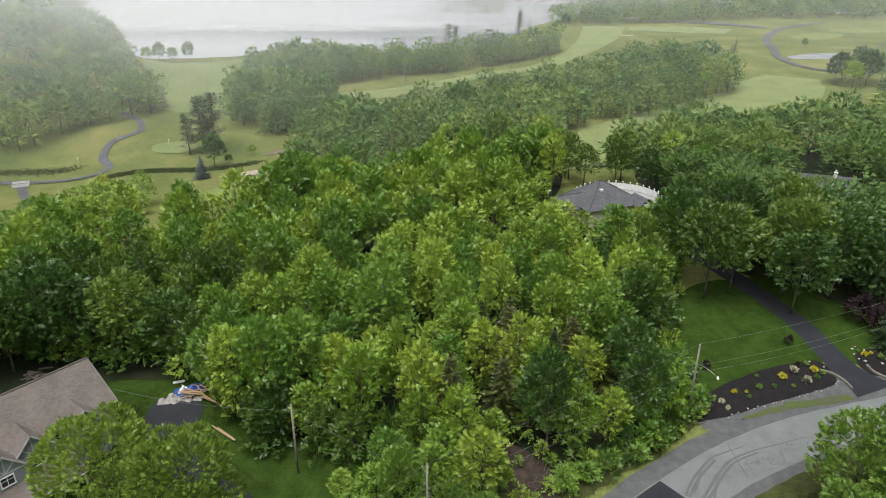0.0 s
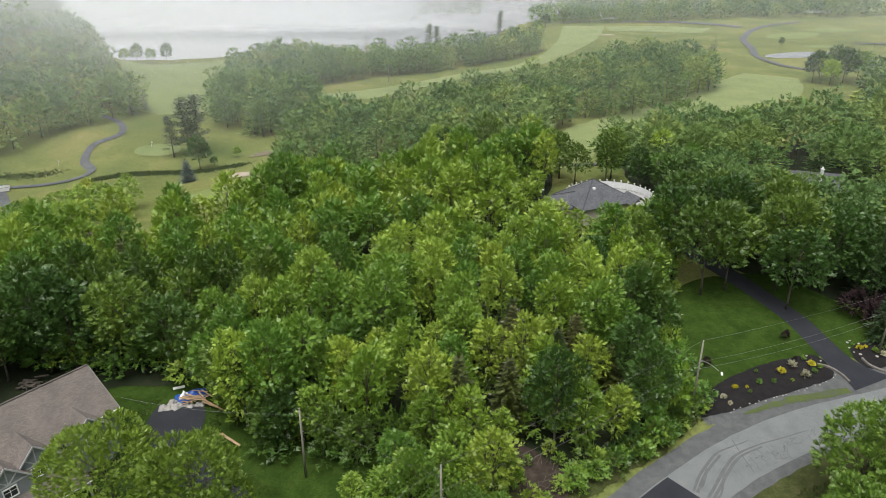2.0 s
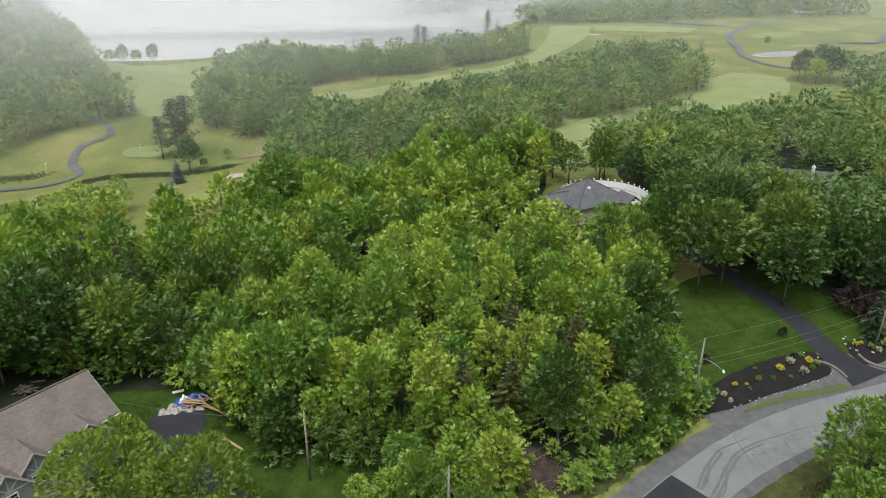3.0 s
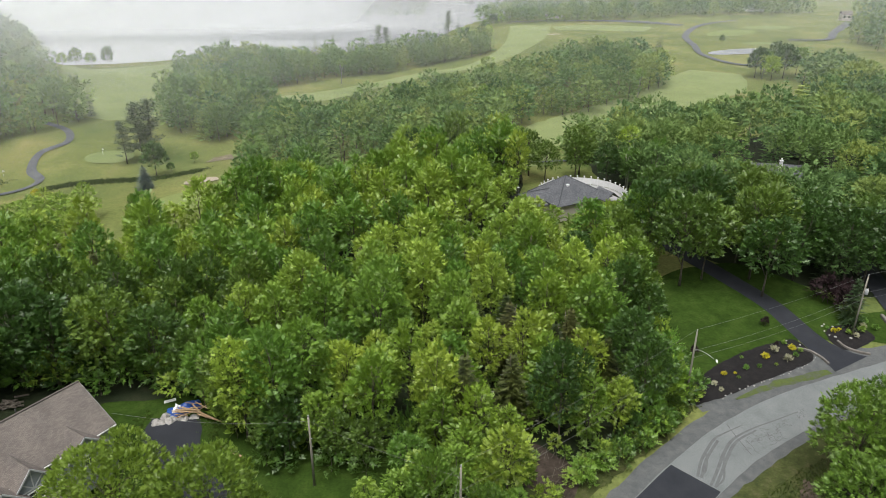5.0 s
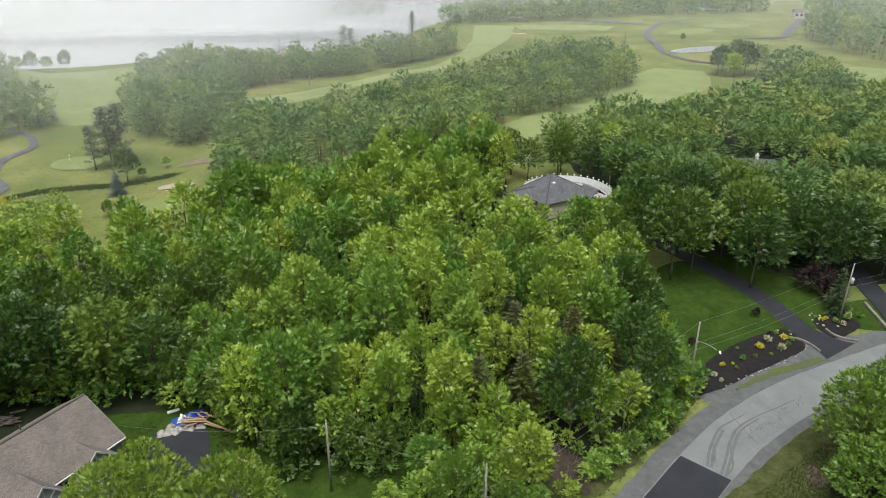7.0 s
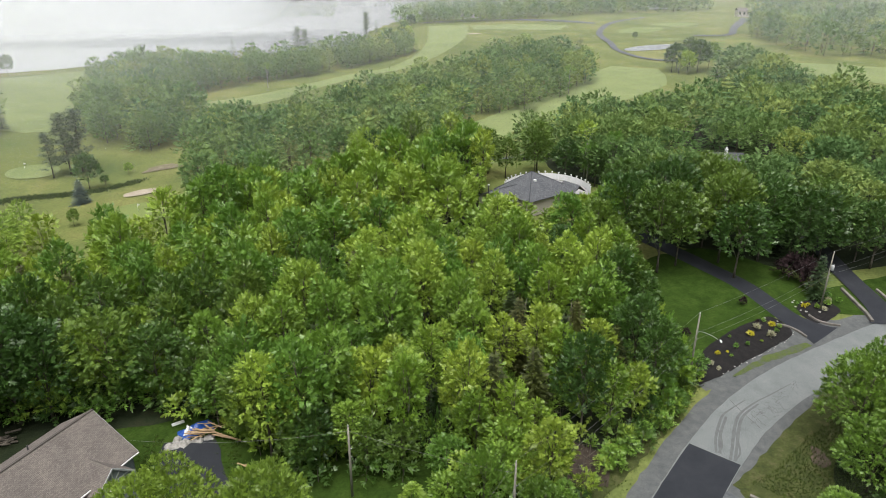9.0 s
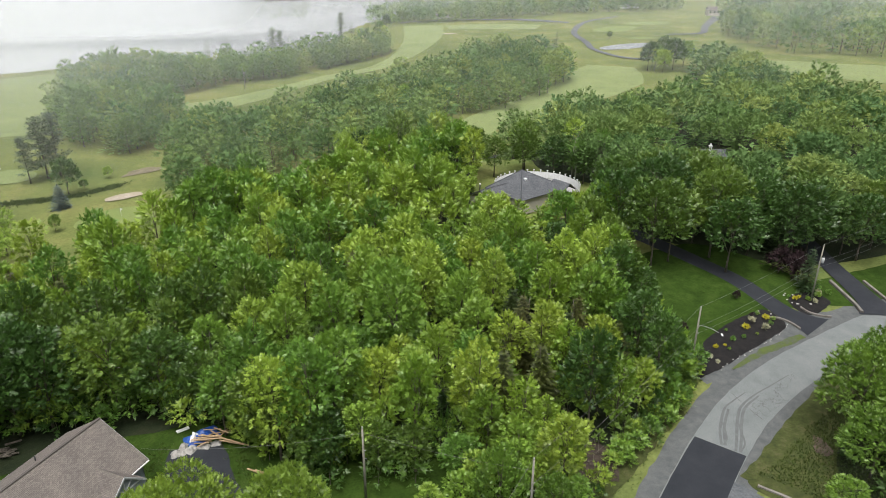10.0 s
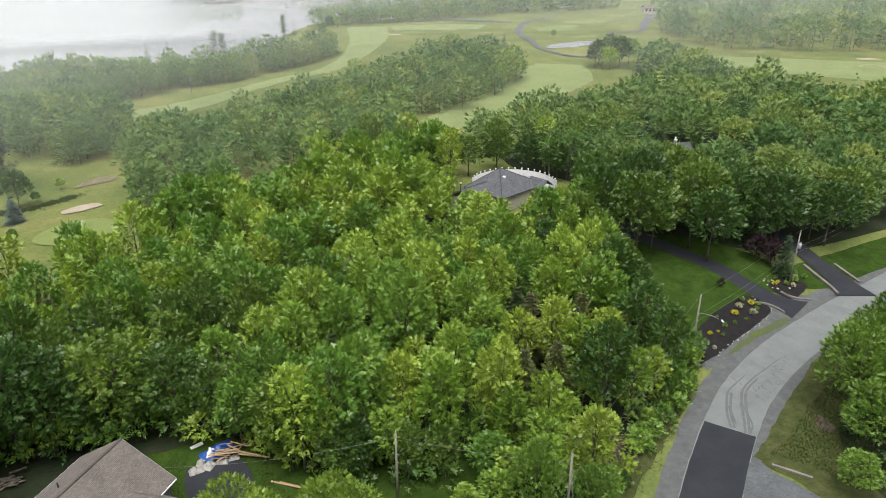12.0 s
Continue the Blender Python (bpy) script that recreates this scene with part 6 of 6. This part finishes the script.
rng_p = np.random.default_rng(8)
for k in range(16):
    plank(-37.4 + rng_p.normal(0, 0.8), 87.6 + rng_p.normal(0, 0.5), 0.45 + 0.06 * k, rng_p.uniform(2.0, 4.2), rng_p.normal(-15, 28), rng_p.normal(0, 5), rng_p.uniform(0.1, 0.26))
plank(-34.8, 85.8, 0.9, 4.6, -32, 6, 0.24, 0.1)
plank(-34.4, 85.5, 0.7, 4.2, -26, 4, 0.2, 0.1)
plank(-31.5, 79.6, 0.16, 6.8, -38, 0, 0.24, 0.08, None, "weathered timber lying on the lawn")
plank(-31.0, 79.5, 0.14, 5.6, -40, 0, 0.2, 0.07, None, "weathered timber lying on the lawn")
plank(-41.2, 91.0, 0.14, 1.7, 20, 0, 0.6, 0.1, M_WHITE, "white board lying in the grass")

# split logs heaped behind the house
woodpile = empty("log_heap", -63.0, 90.6, float(ground_z(-63.0, 90.6)), 20, "heap of dark weathered logs on grass", "log heap")
for k in range(22):
    lx, ly, lz, la = rng_p.normal(0, 0.9), rng_p.normal(0, 0.6), 0.2 + 0.035 * k, rng_p.uniform(-0.5, 0.5)
    d = Vector((math.cos(la), math.sin(la), rng_p.normal(0, 0.1))) * rng_p.uniform(0.5, 1.0)
    p0 = Vector((lx, ly, lz))
    round_bar("log", [p0 - d, p0 + d], [0.16, 0.14], M_BARK, woodpile, sides=7)

# bare earth track and discarded wood by the road
strip("earth_track", [(5.5, 79, 4), (9.0, 75, 7), (12.0, 71.5, 8), (15.0, 69.5, 5)], M_LITTER, 0.17, "bare brown earth with twigs at the wood's edge", "bare earth", ragged=0.6)
for k in range(22):
    plank(rng_p.uniform(8, 15), rng_p.uniform(69.5, 76), 0.24 + 0.015 * k, rng_p.uniform(1.0, 2.6), rng_p.uniform(0, 180), rng_p.normal(0, 6), 0.06, 0.05, M_BARK, "grey dead branch on bare earth")
frame_ob = empty("broken_frame", 16.2, 71.3, float(ground_z(16.2, 71.3)), 20, "broken grey board on a timber frame", "discarded frame")
bm = bmesh.new()
box(bm, -0.75, -0.03, 0.3, 0.75, 0.03, 1.4, pose(0, 0, 0, -35))
part("board", bm, M_CABLE, frame_ob, "dark board")
for sx in (-0.8, 0.8):
    board("leg", (sx, 0, 0), (sx, 0.85, 1.35), 0.09, 0.09, M_BIRCH, frame_ob, "pale timber leg")
board("rail", (-1.3, -0.8, 0.15), (1.1, 0.1, 0.35), 0.09, 0.09, M_BIRCH, frame_ob, "pale timber rail")

patch("bare_earth", ellipse(44.8, 65.6, 2.1, 1.2, 60, seed=31, wob=0.6), M_EARTH, 0.1, "patch of bare reddish earth in weedy grass", "bare earth")

# ---- grass and weeds on the verges ----
M_TUFT = foliage("verge_grass", (0.05, 0.085, 0.012), (0.08, 0.12, 0.018), (0.13, 0.16, 0.035))
rng_g = np.random.default_rng(44)


def tufts(places, size, label):
    """Many small tufts of blades, too many to count."""
    p = np.repeat(np.column_stack([places, ground_z(places[:, 0], places[:, 1]) + 0.05]), 6, 0)
    n = len(p)
    up = np.column_stack([rng_g.normal(0, 0.6, (n, 2)), np.ones(n)])
    L = size * rng_g.uniform(0.5, 1.4, n)
    me = leaf_mesh("grass_tufts", leaf_tris(p + rng_g.normal(0, 0.1, (n, 3)) * (1, 1, 0), up, rng_g.normal(0, 1, (n, 3)), L, L * 0.3, rng_g), M_TUFT)
    tagged(new("grass_tufts", me), label, "grass", "", "stuff")


def along(points, wide, each):
    line_ = smooth_line([(x, y, 0) for x, y in points], each)[:, :2]
    return line_ + rng_g.normal(0, wide, line_.shape)


tufts(np.concatenate([along([(9, 64.6), (18, 70.4), (30, 79.6), (38, 84.6)], 0.8, 0.05), along([(-37, 88.5), (-33, 84), (-33.5, 79), (-29, 73), (-24, 69)], 0.9, 0.06),
                      along([(-43, 88), (-45, 84), (-44, 80)], 0.7, 0.05)]), 0.24, "ragged grass and weeds along road and drive")
tufts(scatter([(32.5, 63.5), (35, 60), (40, 52), (46, 52), (60, 66), (84, 82.5), (66, 76.6), (56, 73), (46, 69.5), (37, 65)], 0.42, 45), 0.32, "rough weedy grass of a road verge")

reed_bed = np.concatenate([along([(-121, 241), (-116, 242.4), (-105.6, 244.9), (-91.5, 245.6), (-77, 246), (-69, 249.4)], 1.5, 0.02), along([(-175, 252), (-158, 254), (-140, 256)], 2.0, 0.04)])
tufts(reed_bed, 0.55, "dark green reeds along a ditch")

# saplings in the clearing
for x, y, s in [(8.6, 70.6, 0.5), (14.6, 74.6, 0.5), (10.2, 74.4, 0.4), (17.4, 72.2, 0.4), (11.6, 67.6, 0.45), (13.4, 76.2, 0.6), (7.4, 73, 0.6)]:
    bushes[2].plant(x, y, s, label="bright green sapling beside bare earth")

# ---- small things on the course ----
bridge = empty("cart_bridge", -151, 237.5, float(ground_z(-151, 237.5)) + 0.4, 25, "small cart bridge with white side panels", "bridge")
block("deck", (-2.6, -1.8, 0), (2.6, 1.8, 0.2), M_DECK, bridge, "grey plank deck")
for s in (-1.8, 1.7):
    block("side_panel", (-2.7, s, 0.2), (2.7, s + 0.12, 1.4), M_WHITE, bridge, "white side panel")
    board("rail", (-2.8, s + 0.06, 1.45), (2.8, s + 0.06, 1.45), 0.22, 0.1, M_POLE, bridge, "timber handrail")


def flag(x, y, label):
    z = float(ground_z(x, y)) + 0.3
    ob = empty("golf_flag", x, y, z, 0, label, "golf flag", "golf flags")
    round_bar("stick", [(0, 0, 0), (0, 0, 2.3)], [0.04, 0.03], M_WHITE, ob, sides=6)
    put("cloth", [(0.03, 0, 2.3), (0.6, 0.05, 2.15), (0.58, 0.07, 1.85), (0.03, 0, 1.8), (0.03, 0.03, 2.3), (0.6, 0.08, 2.15), (0.58, 0.1, 1.85), (0.03, 0.03, 1.8)],
        [(0, 1, 2, 3), (7, 6, 5, 4), (0, 4, 5, 1), (1, 5, 6, 2), (2, 6, 7, 3), (3, 7, 4, 0)], M_WHITE, ob, "white flag cloth")


flag(-110, 273, "white golf flag on a green")
flag(-64, 213, "white golf flag on a green")
flag(-34, 352, "white golf flag on a green")
flag(-142, 262, "small white marker flag beside a path")


# ---- fog: see-through sheets over course and lake stand in for haze, thicker with distance ----
def fog_build(n, l, p):
    own = n.new("ShaderNodeAttribute")
    own.attribute_name = "thickness"
    clear = n.new("ShaderNodeBsdfTransparent")
    near_side, far_side, both_sides, mix = n.new("ShaderNodeBsdfDiffuse"), n.new("ShaderNodeBsdfTranslucent"), n.new("ShaderNodeMixShader"), n.new("ShaderNodeMixShader")
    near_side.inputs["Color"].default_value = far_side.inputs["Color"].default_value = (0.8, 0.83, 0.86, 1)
    l.new(near_side.outputs[0], both_sides.inputs[1])
    l.new(far_side.outputs[0], both_sides.inputs[2])
    l.new(own.outputs["Fac"], mix.inputs[0])
    l.new(clear.outputs[0], mix.inputs[1])
    l.new(both_sides.outputs[0], mix.inputs[2])
    l.new(mix.outputs[0], n["Material Output"].inputs["Surface"])


M_FOG_SHEET = material("fog_bank", fog_build)


def fog_bank(y, cover, top, seed):
    """A tilted sheet across the land that stands in for fog: the share of light it stops changes with place and height,
    and ends softly above the ground.
    """
    x = np.linspace(-0.9 * y - 80, 1.7 * y + 90, 70)
    z = np.linspace(-20.0, top + 14, 36)
    X, Z = np.meshgrid(x, z)
    Y = y + 1.2 * (Z + 14)
    drift = np.array([[noise.noise((a * 0.008, b * 0.03, seed * 1.7)) for a in x] for b in z])
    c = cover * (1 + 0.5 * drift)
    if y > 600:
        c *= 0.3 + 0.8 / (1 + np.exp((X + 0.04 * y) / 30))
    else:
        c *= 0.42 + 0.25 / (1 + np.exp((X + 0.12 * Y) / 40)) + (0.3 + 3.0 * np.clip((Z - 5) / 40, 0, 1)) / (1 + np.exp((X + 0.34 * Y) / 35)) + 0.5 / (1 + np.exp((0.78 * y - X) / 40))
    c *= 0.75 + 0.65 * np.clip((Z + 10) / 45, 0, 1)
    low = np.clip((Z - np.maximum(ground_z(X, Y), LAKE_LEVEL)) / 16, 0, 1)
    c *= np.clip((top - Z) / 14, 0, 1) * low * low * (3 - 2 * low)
    n, m = X.shape
    i = (np.arange(n - 1)[:, None] * m + np.arange(m - 1)[None, :]).ravel()
    me = mesh("fog_bank", np.stack([X, Y, Z], -1).reshape(-1, 3), np.stack([i, i + 1, i + m + 1, i + m], 1).tolist(), M_FOG_SHEET, True)
    me.attributes.new("thickness", "FLOAT", "POINT").data.foreach_set("value", np.clip(c, 0, 0.9).ravel().astype(np.float32))
    tagged(new("fog_bank", me), "pale sheet standing in for fog over the course and lake", "fog", "", "stuff")


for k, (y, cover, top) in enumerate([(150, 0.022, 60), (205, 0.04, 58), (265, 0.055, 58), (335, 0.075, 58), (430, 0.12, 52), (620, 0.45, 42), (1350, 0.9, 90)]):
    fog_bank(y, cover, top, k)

# thin strips along the shore, added over the lake to whiten it like mist
mx = np.arange(-900.0, 1100.0, 50.0)
my = np.arange(505.0, 1500.0, 1.25)
mist_v, mist_q = [], []
for y in my:
    share = [0.2 + 0.7 / (1 + math.exp((x + 0.04 * y) / 35)) + 0.05 * noise.noise((x * 0.004, y * 0.012, 3.3)) for x in mx]
    o = len(mist_v)
    for x, c in zip(mx, share):
        mist_v += [(x, y, LAKE_LEVEL + 0.4), (x, y + 1.25 * min(0.95, c), LAKE_LEVEL + 0.4)]
    mist_q += [(o + 2 * i, o + 2 * i + 2, o + 2 * i + 3, o + 2 * i + 1) for i in range(len(mx) - 1)]
tagged(put("mist", mist_v, mist_q, M_LAKE_STRIPS), "pale strips added over the lake to whiten it as mist", "mist", "", "stuff")
